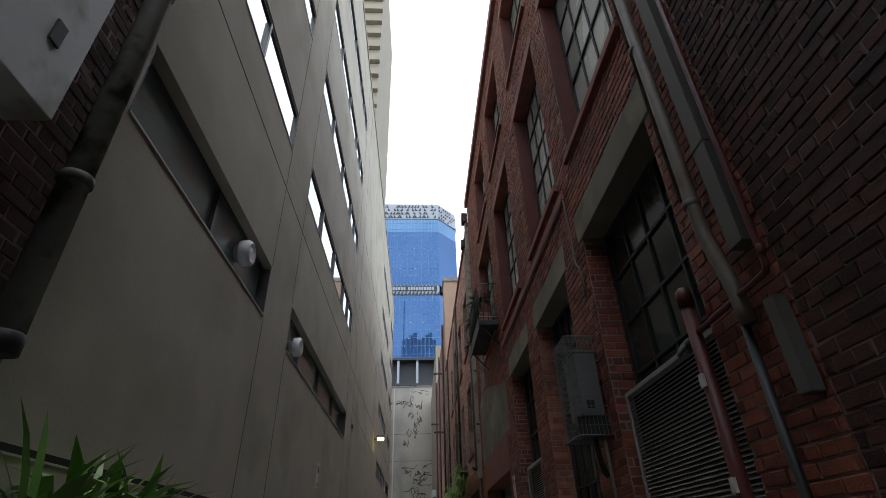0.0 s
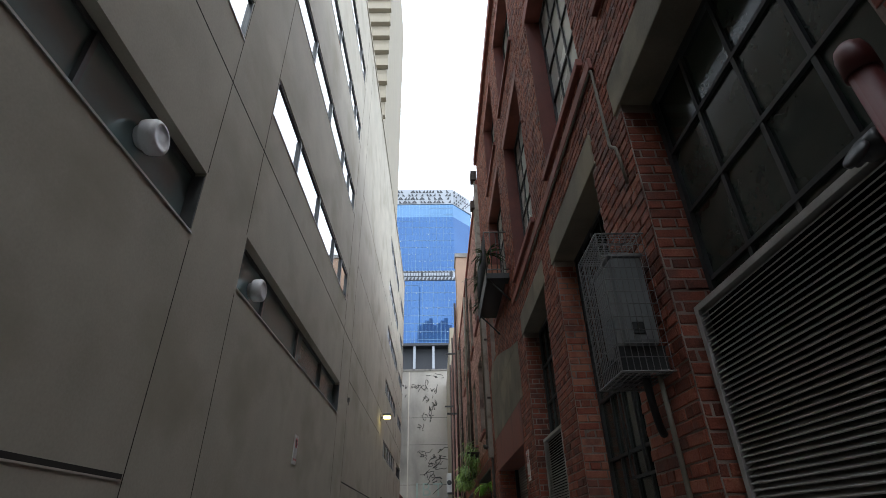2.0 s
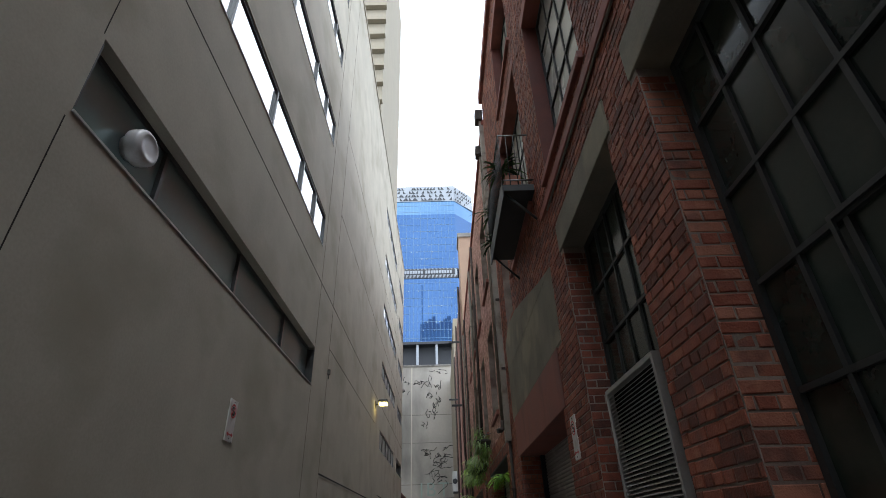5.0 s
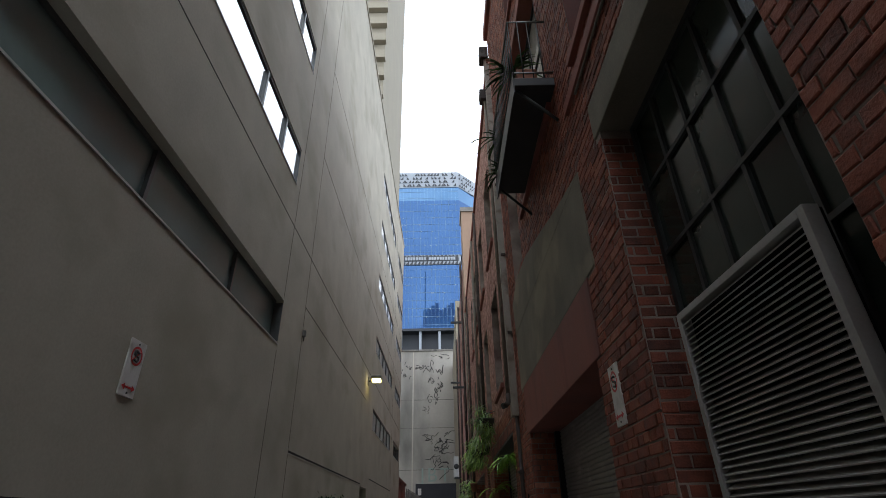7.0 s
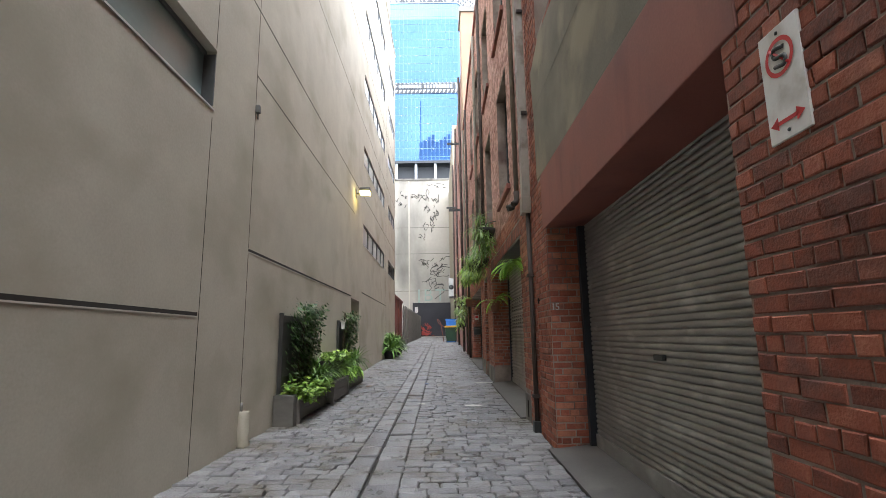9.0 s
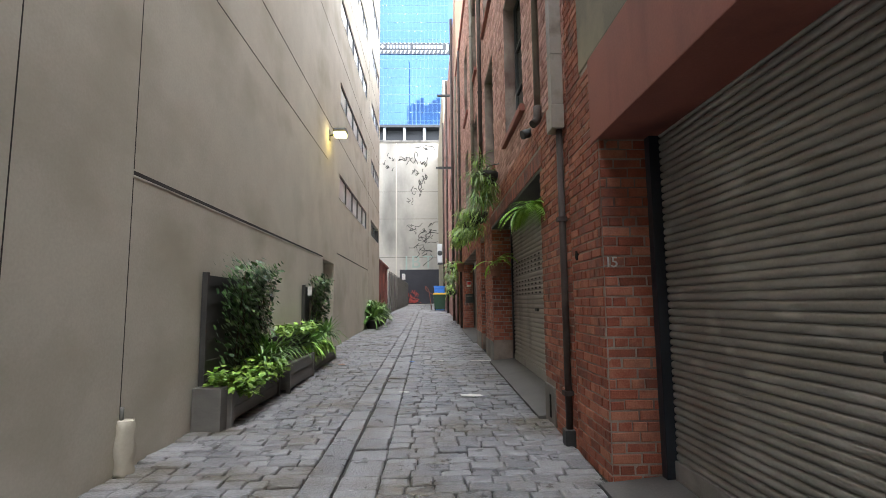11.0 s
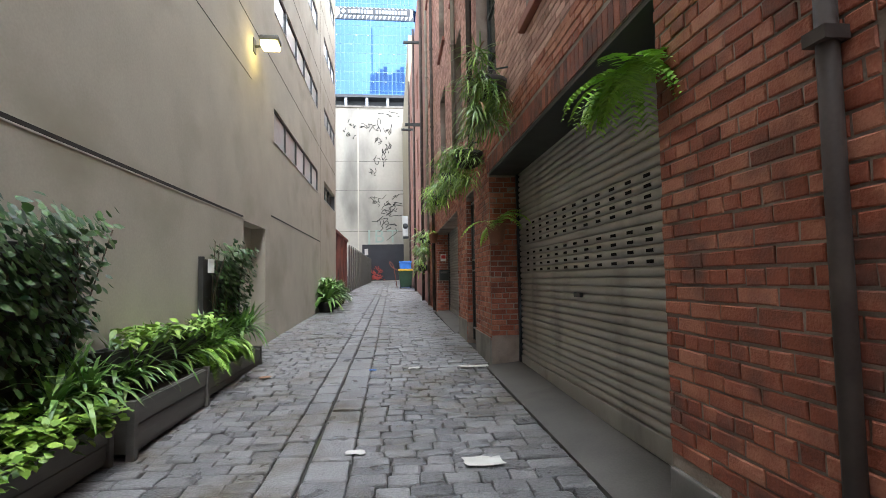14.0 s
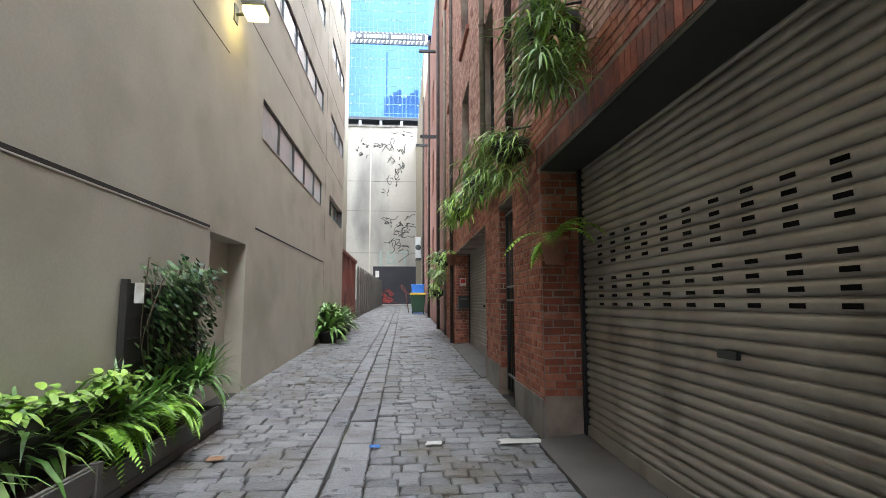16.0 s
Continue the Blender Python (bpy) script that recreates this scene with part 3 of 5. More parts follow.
part("pipe", tb([(LX + 0.16, 2.2, 2.35), (LX + 0.16, 2.2, 9.4)], 0.075, 14), PIPE_MOSSY, drain)
for z in (3.25, 5.0, 7.2):
    part("collar", lathe(bmesh.new(), [(0.08, 0), (0.09, 0.01), (0.09, 0.05), (0.08, 0.06)], pose(LX + 0.16, 2.2, z), 14), PIPE_MOSSY, drain)
part("foot", lathe(bmesh.new(), [(0.07, 0), (0.085, 0.005), (0.085, 0.09), (0.075, 0.1)], pose(LX + 0.16, 2.2, 2.3), 14), STEEL_DARK, drain)
cab = thing("meter_box", "off-white metal meter cabinet on dark brick wall", "cabinet")
cab_door = part("body", bx(LX + 0.05, LX + 0.28, 0.95, 1.78, 3.3, 4.7, bevel=0.008), BOX_WHITE, cab)
part("latch", bx(LX + 0.275, LX + 0.292, 1.55, 1.62, 3.62, 3.76, bevel=0.004), STEEL_DARK, cab_door)
part("conduit", tb(bend([(LX + 0.14, 1.5, 3.3), (LX + 0.14, 1.5, 3.2), (LX + 0.14, 0.9, 3.15), (LX + 0.14, 0.2, 3.15)], 0.06), 0.04, 10), PIPE_MOSSY, cab)

# ---------------------------------------------------------------- brick warehouse, wall at x = 1.89
RX = 1.89
LOW = [(2.95, 4.8, 1.58, 4.58), (5.65, 7.44, 1.58, 4.58), (8.2, 10.04, 1.58, 4.58)]
UP1 = [(2.9, 4.7, 5.78, 8.9), (5.4, 7.15, 5.78, 8.9), (8.3, 10.25, 5.78, 8.9), (11.3, 13.7, 6.15, 9.2)]
UP2 = [(2.9, 4.7, 10.0, 12.3), (5.4, 7.15, 10.0, 12.3), (8.3, 10.25, 10.0, 12.3), (11.3, 13.3, 10.0, 12.3)]
SLIT = [(14.2, 15.2, 5.6, 8.6)]
GAR1 = (11.15, 15.16, -1.0, 2.95)
right_holes = LOW + UP1 + UP2 + SLIT + [GAR1]
wall_right = thing("wall_right", "red brick warehouse wall with tall steel windows", "wall", kind="structure")
WT = 0.5
part("wall_core", wall_mesh(RX + 0.004, RX + WT, -9, 16.0, -1, 13.2, right_holes), MORTAR, wall_right)
# Rooms behind the windows are painted black to look unlit.
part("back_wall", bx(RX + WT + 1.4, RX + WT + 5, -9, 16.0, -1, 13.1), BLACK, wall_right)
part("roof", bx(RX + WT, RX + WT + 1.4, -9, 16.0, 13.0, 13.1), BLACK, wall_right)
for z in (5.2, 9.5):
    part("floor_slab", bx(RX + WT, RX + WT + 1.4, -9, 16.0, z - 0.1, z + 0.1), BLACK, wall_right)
part("cornice", bx(RX - 0.1, RX + WT, -9, 16.02, 13.2, 13.5, bevel=0.02), LINTEL_RED, wall_right)
lint_skip = [(a - 0.12, b + 0.12, d, d + 0.36) for a, b, c, d in LOW]
patch = [(11.0, 15.3, 2.95, 3.68), (10.75, 15.55, 3.68, 4.7)]
up_lint = [(a - 0.1, b + 0.1, d, d + 0.22) for a, b, c, d in UP1 + UP2]
holes_b = right_holes + lint_skip + patch + up_lint
brick_face(wall_right, (RX, 0.0, 0), (0, 1), (-1, 0), 16.0, 0.02, 13.18, holes_b + [(0.0, 2.2, -1, 14)], BRICK, 11, (15.17, 16.0, 0.25, 4.4))
# Nearest stretch: soot plus painted-in shade.
brick_face(wall_right, (RX, -4.0, 0), (0, 1), (-1, 0), 6.2, 0.02, 13.18, [], BRICK_SOOT_SHADE, 12)
for i, (a, b, c, d) in enumerate(LOW):
    part("lintel", bx(RX - 0.015, RX + 0.52, a - 0.12, b + 0.12, d - 0.005, d + 0.36, bevel=0.012), LINTEL_GREY, wall_right, "weathered grey cement lintel")
    sb = bmesh.new()
    n = 8
    for k in range(n * 3):
        y = a - 0.1 + (b - a + 0.2) * k / (n * 3)
        vs = [sb.verts.new(p) for p in ((RX - 0.05, y + 0.006, c - 0.16), (RX + 0.24, y + 0.006, c), (RX + 0.24, y + 0.078, c), (RX - 0.05, y + 0.078, c - 0.16),
                                        (RX - 0.05, y + 0.006, c - 0.25), (RX + 0.24, y + 0.006, c - 0.25), (RX + 0.24, y + 0.078, c - 0.25), (RX - 0.05, y + 0.078, c - 0.25))]
        for f in ((0, 1, 2, 3), (4, 7, 6, 5), (0, 3, 7, 4), (1, 5, 6, 2), (0, 4, 5, 1), (3, 2, 6, 7)):
            sb.faces.new([vs[q] for q in f])
    part("brick_sill", sb, BRICK, wall_right, "sloping brick-on-edge sill")
for a, b, c, d in UP1 + UP2:
    part("lintel", bx(RX - 0.01, RX + 0.52, a - 0.1, b + 0.1, d - 0.005, d + 0.22, bevel=0.01), LINTEL_RED, wall_right)
    part("sill", bx(RX - 0.06, RX + 0.25, a - 0.08, b + 0.08, c - 0.1, c, bevel=0.01), LINTEL_RED, wall_right)
part("garage_lintel", bx(RX - 0.012, RX + 0.58, 11.0, 15.3, 2.943, 3.68, bevel=0.01), LINTEL_RED, wall_right, "faded red painted lintel beam")
part("cement_patch", bx(RX - 0.01, RX + 0.3, 10.75, 15.55, 3.68, 4.7, bevel=0.01), LINTEL_GREY, wall_right, "mottled grey cement render patch")
# upper, sloping part of the render patch
pt = bmesh.new()
prof = [(10.75, 4.69), (15.55, 4.69), (15.62, 5.3), (15.0, 5.52), (13.9, 5.42), (12.6, 5.12), (11.6, 4.86)]
fr = [pt.verts.new((RX - 0.0125, y, z)) for y, z in prof]
bk = [pt.verts.new((RX + 0.05, y, z)) for y, z in prof]
pt.faces.new(fr)
pt.faces.new(bk[::-1])
for k in range(len(prof)):
    pt.faces.new((fr[k], fr[(k + 1) % 7], bk[(k + 1) % 7], bk[k]))
part("cement_patch", pt, LINTEL_GREY, wall_right)
# reveals of the openings: bricks below, plain dark red above
for k, (a, b, c, d) in enumerate(LOW):
    brick_face(wall_right, (RX + 0.004, b, 0), (1, 0), (0, -1), 0.3, c, d - 0.01, [], BRICK, 60 + k)
    brick_face(wall_right, (RX + 0.004, a, 0), (1, 0), (0, 1), 0.3, c, d - 0.01, [], BRICK, 70 + k)
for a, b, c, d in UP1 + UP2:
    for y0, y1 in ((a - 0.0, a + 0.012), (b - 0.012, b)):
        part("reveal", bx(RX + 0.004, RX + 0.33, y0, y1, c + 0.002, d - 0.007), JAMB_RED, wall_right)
for yj, dy in ((11.15, 1), (15.16, -1)):
    brick_face(wall_right, (RX + 0.004, yj, 0), (1, 0), (0, dy), 0.48, 0.1, 2.95, [], BRICK, 21 + dy,
               (0.0, 0.5, 0.2, 2.95) if dy < 0 else None)


def steel_window(y0, y1, z0, z1, cols, rows, pane_mat, x, label, open_low=False):
    """Steel-barred factory window: frame, glazing bars and single panes."""
    w = tagged(new("window_2"), label, "window", "steel factory windows", "structure")
    y0, y1 = y0 + 0.013, y1 - 0.013
    for c in ((y0, y0 + 0.05, z0, z1), (y1 - 0.05, y1, z0, z1), (y0 + 0.05, y1 - 0.05, z0, z0 + 0.05), (y0 + 0.05, y1 - 0.05, z1 - 0.05, z1)):
        part("window_frame", bx(x - 0.03, x + 0.03, *c), STEEL_DARK, w)
    dy, dz = (y1 - y0 - 0.1) / cols, (z1 - z0 - 0.1) / rows
    for i in range(1, cols):
        y = y0 + 0.05 + dy * i
        part("glazing_bar", bx(x - 0.022, x + 0.02, y - 0.016, y + 0.016, z0 + 0.05, z1 - 0.05), STEEL_DARK, w)
    for j in range(1, rows):
        z = z0 + 0.05 + dz * j
        part("glazing_bar", bx(x - 0.026, x + 0.018, y0 + 0.05, y1 - 0.05, z - 0.015, z + 0.015), STEEL_DARK, w)
    me = mesh_of("pane", bx(-0.003, 0.003, -dy / 2, dy / 2, -dz / 2, dz / 2), pane_mat)
    rng = random.Random(int(y0 * 100 + z0))
    for i in range(cols):
        for j in range(rows):
            p = new("pane", me)
            p.parent = w
            p.matrix_local = pose(x + 0.004, y0 + 0.05 + dy * (i + 0.5), z0 + 0.05 + dz * (j + 0.5), 0, rng.uniform(-0.5, 0.5), rng.uniform(-0.5, 0.5))
    return w


steel_window(2.95, 4.8, 2.4, 4.58, 4, 4, PANE_GREEN, RX + 0.28, "tall dark steel factory window with greenish panes above a louvre")
steel_window(5.65, 7.44, 1.58, 4.58, 5, 5, PANE_GREEN, RX + 0.28, "tall dark steel factory window behind an air conditioner")
steel_window(8.2, 10.04, 1.58, 4.58, 5, 5, PANE_GREEN, RX + 0.28, "tall dark steel factory window with greenish panes")
casement = tagged(new("window_3"), "opening steel casement set in the factory window", "window", kind="structure")
for c in ((6.03, 6.055, 1.98, 2.82), (6.76, 6.785, 1.98, 2.82), (6.055, 6.76, 1.98, 2.005), (6.055, 6.76, 2.795, 2.82), (6.398, 6.418, 2.005, 2.795)):
    part("window_frame", bx(RX + 0.238, RX + 0.254, *c), STEEL_DARK, casement)
for a, b, c, d in UP1[:3]:
    steel_window(a, b, c, d, 4, 5, PANE_PALE, RX + 0.26, "upper steel window with pale panes")
for a, b, c, d in UP2:
    steel_window(a, b, c, d, 3, 3, PANE_PALE, RX + 0.26, "top floor steel window with pale panes")
steel_window(*UP1[3], 3, 3, PANE_PALE, RX + 0.26, "glazed balcony door behind iron railing")
steel_window(*SLIT[0], 1, 4, PANE_PALE, RX + 0.26, "narrow tall window with bright panes")


def louvre(y0, y1, z0, z1, x, n, label):
    t = thing("louvre_grille", label, "grille", "louvre grilles")
    for c in ((y0, y0 + 0.04, z0, z1), (y1 - 0.04, y1, z0, z1), (y0 + 0.04, y1 - 0.04, z0, z0 + 0.04), (y0 + 0.04, y1 - 0.04, z1 - 0.04, z1)):
        part("frame", bx(x - 0.045, x + 0.02, *c, bevel=0.003), GRILLE, t)
    # Black sheet paints the darkness behind the slats.
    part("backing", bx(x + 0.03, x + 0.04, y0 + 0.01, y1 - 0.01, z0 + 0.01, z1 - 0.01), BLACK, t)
    bm = bmesh.new()
    dz = (z1 - z0 - 0.08) / n
    vs = [bm.verts.new(p) for p in ((-0.032, 0, 0.0), (0.015, 0, dz * 0.95), (0.018, 0, dz * 0.85), (-0.029, 0, -0.006))]
    ve = [bm.verts.new((v.co.x, y1 - y0 - 0.08, v.co.z)) for v in vs]
    for k in range(4):
        bm.faces.new((vs[k], vs[(k + 1) % 4], ve[(k + 1) % 4], ve[k]))
    bm.faces.new(vs[::-1])
    bm.faces.new(ve)
    me = mesh_of("slat", bm, GRILLE)
    for k in range(n):
        s = new("slat", me)
        s.parent = t
        s.matrix_local = pose(x, y0 + 0.04, z0 + 0.045 + dz * k)


louvre(2.97, 4.72, 1.6, 2.76, RX + 0.12, 34, "galvanised louvre grille filling the foot of a window")
louvre(8.46, 9.66, 1.6, 2.78, RX + 0.1, 34, "galvanised louvre grille fixed in a factory window")

parking_sign(RX, 10.76, 2.56, -1, "white no stopping sign with red ring on brick wall")


def shutter(y0, y1, z0, z1, x, mat, label, slots=0, pitch=0.08, guide=0.05, relief=1.0):
    """A roller door of curved slats, with rails, and rows of slots where it has them."""
    t = thing("roller_door", label, "roller door", "roller doors")
    n = int((z1 - z0 - 0.17) / pitch) + 2
    bm = bmesh.new()
    prof = [(-0.008, 0.0), (0.011, 0.006), (0.018, 0.02), (0.02, 0.036), (0.016, 0.056), (0.004, 0.066), (-0.01, 0.07), (-0.008, 0.075)]
    va = [bm.verts.new((-a * relief, 0, b * pitch / 0.075)) for a, b in prof]
    vb = [bm.verts.new((-a * relief, y1 - y0, b * pitch / 0.075)) for a, b in prof]
    for k in range(len(prof) - 1):
        f = bm.faces.new((va[k], va[k + 1], vb[k + 1], vb[k]))
        f.smooth = True
    me = mesh_of("slat", bm, mat)
    for k in range(n):
        s = new("slat", me)
        s.parent = t
        s.matrix_local = pose(x, y0, z0 + 0.17 + k * pitch)
    rail_ = part("bottom_rail", bx(x - 0.03, x + 0.02, y0, y1, z0, z0 + 0.17, bevel=0.006), mat, t)
    for a, b in ((y0 - 0.06, y0 + 0.03), (y1 - 0.03, y1 + 0.06)):
        part("guide_rail", bx(x - guide, x + 0.03, a, b, z0, z1, bevel=0.004), GUIDE, t)
    if slots:
        # Slots are black plates; their dark inside is colour only.
        hm = mesh_of("slot", bx(-0.0225, -0.018, -0.05, 0.05, -0.013, 0.013), BLACK)
        for j in (15, 16, 17, 18, 20, 21, 22, 23):
            for i in range(int((y1 - y0 - 0.3) / 0.3)):
                s = new("slot", hm)
                s.parent = t
                s.matrix_local = pose(x, y0 + 0.33 + i * 0.3, z0 + 0.17 + (j + 0.4) * pitch)
    part("handle", bx(x - 0.05, x - 0.015, (y0 + y1) / 2 - 0.09, (y0 + y1) / 2 + 0.09, z0 + 1.09, z0 + 1.14, bevel=0.01), STEEL_DARK, rail_)
    return t


shutter(11.2, 15.1, gz(13) + 0.05, 2.95, RX + 0.47, SHUTTER, "closed weathered grey steel roller door", pitch=0.056, guide=0.09, relief=0.75)

# ---------------------------------------------------------------- second brick building
RH2 = 12.4
GAR2 = (17.23, 22.0, -1, 3.28)
DOOR2 = (23.35, 24.35, -1, 3.28)
GAR3 = (25.6, 30.9, -1, 3.2)
WIN2 = [(18.15, 19.75, 4.45, 6.9), (21.3, 22.8, 4.45, 6.9), (24.6, 26.0, 4.45, 6.9), (27.7, 29.1, 4.45, 6.9), (31.5, 32.8, 4.45, 6.9)]
WIN3 = [(a, b, 8.2, 10.6) for a, b, _, _ in WIN2]
holes2 = [GAR2, DOOR2, GAR3] + WIN2 + WIN3
wall_r2 = thing("wall_right_middle", "red brick wall with garage doors and sash windows", "wall", kind="structure")
part("wall_core", wall_mesh(RX + 0.004, RX + WT, 16.0, 35.0, -1, RH2, holes2), MORTAR, wall_r2)
# Black room surfaces again stand for an unlit interior.
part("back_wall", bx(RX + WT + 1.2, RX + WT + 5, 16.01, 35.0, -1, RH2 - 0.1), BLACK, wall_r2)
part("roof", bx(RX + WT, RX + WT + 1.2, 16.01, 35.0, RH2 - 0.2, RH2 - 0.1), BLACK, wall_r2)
part("end_wall", bx(RX + WT, RX + WT + 1.2, 34.8, 35.0, -1, RH2 - 0.2), MORTAR, wall_r2)
part("cornice", bx(RX - 0.07, RX + WT, 16.03, 35.0, RH2, RH2 + 0.18, bevel=0.02), LINTEL_RED, wall_r2)
soldier = [(17.1, 22.1, 3.28, 3.5)]
sills2 = [(a - 0.1, b + 0.1, c - 0.11, c) for a, b, c, d in WIN2 + WIN3]
h2 = [(a - 16.0, b - 16.0, c, d) for a, b, c, d in holes2 + soldier + sills2 + [(16.78, 17.23, -1, 0.74)]]
brick_face(wall_r2, (RX, 16.0, 0), (0, 1), (-1, 0), 19.0, 0.15, 0.15 + 47 * 0.079, h2, BRICK, 31, (0.0, 1.24, 0.25, 3.6))
# Upper courses carry the grazing skylight as a paler brick.
brick_face(wall_r2, (RX, 16.0, 0), (0, 1), (-1, 0), 19.0, 0.15 + 47 * 0.079, RH2, h2, BRICK_SKYLIT, 32)
brick_face(wall_r2, (RX + 0.004, 22.0, 0), (1, 0), (0, -1), 0.48, 0.85, 3.28, [], BRICK, 33)
brick_face(wall_r2, (RX + 0.004, 24.35, 0), (1, 0), (0, -1), 0.3, 0.85, 3.28, [], BRICK, 34)
brick_face(wall_r2, (RX + 0.004, 30.9, 0), (1, 0), (0, -1), 0.48, 0.7, 3.2, [], BRICK, 35)
sol = bmesh.new()
for k in range(58):
    y = 17.1 + k * 0.0862
    box(sol, RX - 0.006, RX + 0.02, y + 0.005, y + 0.081, 3.285, 3.495)
part("soldier_course", sol, BRICK, wall_r2, "upright brick soldier course over the garage")
part("steel_lintel", bx(RX + 0.01, RX + 0.45, 17.23, 22.0, 3.24, 3.279), STEEL_DARK, wall_r2)
for a, b, c, d in WIN2 + WIN3:
    part("sill", bx(RX - 0.07, RX + 0.25, a - 0.1, b + 0.1, c - 0.11, c, bevel=0.012), LINTEL_RED, wall_r2)
    steel_window(a, b, c, d, 2, 3, PANE_GREEN, RX + 0.22, "dark upper window with painted sill")
for y0, y1 in ((16.78, 17.225), (22.003, 23.34), (24.36, 25.59)):
    part("plinth", bx(RX - 0.02, RX + 0.45, y0, y1, gz(y0) - 0.2, gz(y0) + 0.4, bevel=0.012), CONCRETE, wall_r2, "pale concrete plinth")
# Vent hole drawn as a flat black plate for its dark inside.
vent_hole = bx(RX - 0.0235, RX - 0.019, 16.93, 17.0, gz(17) + 0.05, gz(17) + 0.3)
part("vent_slot", vent_hole, BLACK, wall_r2)
shutter(17.26, 21.97, gz(19.5) + 0.04, 3.26, RX + 0.46, SHUTTER_TAN, "closed tan steel roller door with rows of slots", slots=1)
shutter(25.65, 30.85, gz(28) + 0.04, 3.18, RX + 0.42, SHUTTER, "closed grey roller door further along the lane")
APRONS = ((11.15, 15.16), (17.23, 22.0), (25.6, 30.9))
for y0, y1 in APRONS:
    bm = bmesh.new()
    for v in (((RX - 0.1), y0, gz(y0) + 0.0), (RX + 0.58, y0, gz(y0) + 0.06), (RX + 0.58, y1, gz(y1) + 0.06), (RX - 0.1, y1, gz(y1) + 0.0)):
        bm.verts.new(v)
    bm.verts.ensure_lookup_table()
    bm.faces.new(bm.verts[:])
    r = bmesh.ops.extrude_face_region(bm, geom=bm.faces[:])
    for v in r["geom"]:
        if isinstance(v, bmesh.types.BMVert):
            v.co.z -= 0.25
    solid("driveway_apron", bm, APRON, "worn dark concrete apron before the roller door", "apron", kind="structure")

gate = thing("security_gate", "black iron security grille before a recessed doorway", "gate")
for y in (23.38, 24.32):
    part("gate_frame", bx(RX + 0.1, RX + 0.14, y - 0.02, y + 0.02, gz(24) + 0.05, 3.2), STEEL_DARK, gate)
for z in (0.75, 1.85, 2.05, 3.15):
    part("cross_rail", bx(RX + 0.1, RX + 0.13, 23.4, 24.3, z - 0.015, z + 0.015), WIRE, gate)
for k in range(7):
    part("bar", tb([(RX + 0.12, 23.5 + k * 0.117, gz(24) + 0.05), (RX + 0.12, 23.5 + k * 0.117, 3.18)], 0.009, 6), STEEL_DARK, gate)
# Black sheet fills the doorway, its shade put into the colour.
part("doorway_dark_back", bx(RX + 0.33, RX + 0.38, 23.36, 24.34, gz(24), 3.28), BLACK, gate)

num = thing("house_number", "grey metal numerals fixed to the brick pier", "number")
cu = bpy.data.curves.new("numerals", "FONT")
cu.body, cu.size, cu.extrude, cu.align_x, cu.space_character = "15", 0.118, 0.006, "CENTER", 0.85
nob = new("numerals", cu)
dg = bpy.context.evaluated_depsgraph_get()
nme = bpy.data.meshes.new_from_object(nob.evaluated_get(dg))
bpy.data.objects.remove(nob)
nme.materials.clear()
nme.materials.append(NUMBER)
nu = new("numerals", nme)
nu.parent = num
nu.matrix_local = pose(RX + 0.062, 15.145, 1.905, 90, 0, 0)

# ---------------------------------------------------------------- pipes on the brick walls
def pipe_run(name, pts, r, mat, label, brackets=(), bm_mat=None, round_r=0.1):
    t = thing(name, label, "pipe")
    part("pipe", tb(bend(pts, round_r), r, 12), mat, t)
    for p in brackets:
        part("collar", lathe(bmesh.new(), [(r * 1.02, 0), (r * 1.25, 0.008), (r * 1.25, 0.05), (r * 1.02, 0.058)], pose(*p), 12), bm_mat or mat, t)
    return t


pipe_run("soil_pipe", [(1.8, 2.6, 13.0), (1.8, 2.58, 3.2), (1.82, 2.5, 2.75), (1.83, 2.5, 2.55)], 0.046, PIPE_CREAM, "thick cream painted soil pipe on brick wall",
         [(1.8, 2.59, 3.4), (1.8, 2.6, 5.0), (1.8, 2.6, 7.4), (1.8, 2.6, 9.8)])
pipe_run("drop_pipe", [(1.84, 2.55, 2.65), (1.84, 2.58, 0.05)], 0.026, STEEL_DARK, "dark drop pipe below the soil pipe", [])
pipe_run("cable_conduit", [(1.86, 2.78, 12.0), (1.86, 2.78, 3.6)], 0.014, PIPE_CREAM, "thin cream cable conduit")
duct = thing("cable_duct", "square grey metal cable duct on brick wall", "duct")
part("duct_run", bx(1.79, 1.885, 2.26, 2.39, 2.95, 12.8, bevel=0.006), PIPE_GREY, duct)
part("duct_run", bx(1.81, 1.885, 2.23, 2.32, 2.1, 2.6, bevel=0.006), PIPE_GREY, duct)
part("duct_joint", bx(1.785, 1.885, 2.255, 2.395, 3.7, 3.74), PIPE_GREY, duct)
pipe_run("sprinkler_pipe", [(1.8, 2.1, 12.5), (1.8, 2.18, 2.71), (1.83, 3.02, 2.7)], 0.018, PIPE_RED, "thin red fire service pipe with an elbow",
         [(1.8, 2.15, 5.2), (1.8, 2.17, 2.8)], round_r=0.04)
riser = thing("fire_riser", "thick red fire riser with domed top before the louvre", "pipe")
part("pipe", tb([(1.83, 3.04, 0.05), (1.83, 3.04, 2.94)], 0.045, 16), PIPE_RED, riser)
part("cap", lathe(bmesh.new(), [(0.054, 0), (0.054, 0.09), (0.046, 0.125), (0.028, 0.145), (0.008, 0.15)], pose(1.83, 3.04, 2.89), 16), PIPE_RED, riser)
part("valve", lathe(bmesh.new(), [(0.03, 0), (0.045, 0.01), (0.045, 0.09), (0.025, 0.1), (0.025, 0.14)], pose(1.83, 3.08, 2.66, -90, 0, 0), 12), STEEL_DARK, riser)
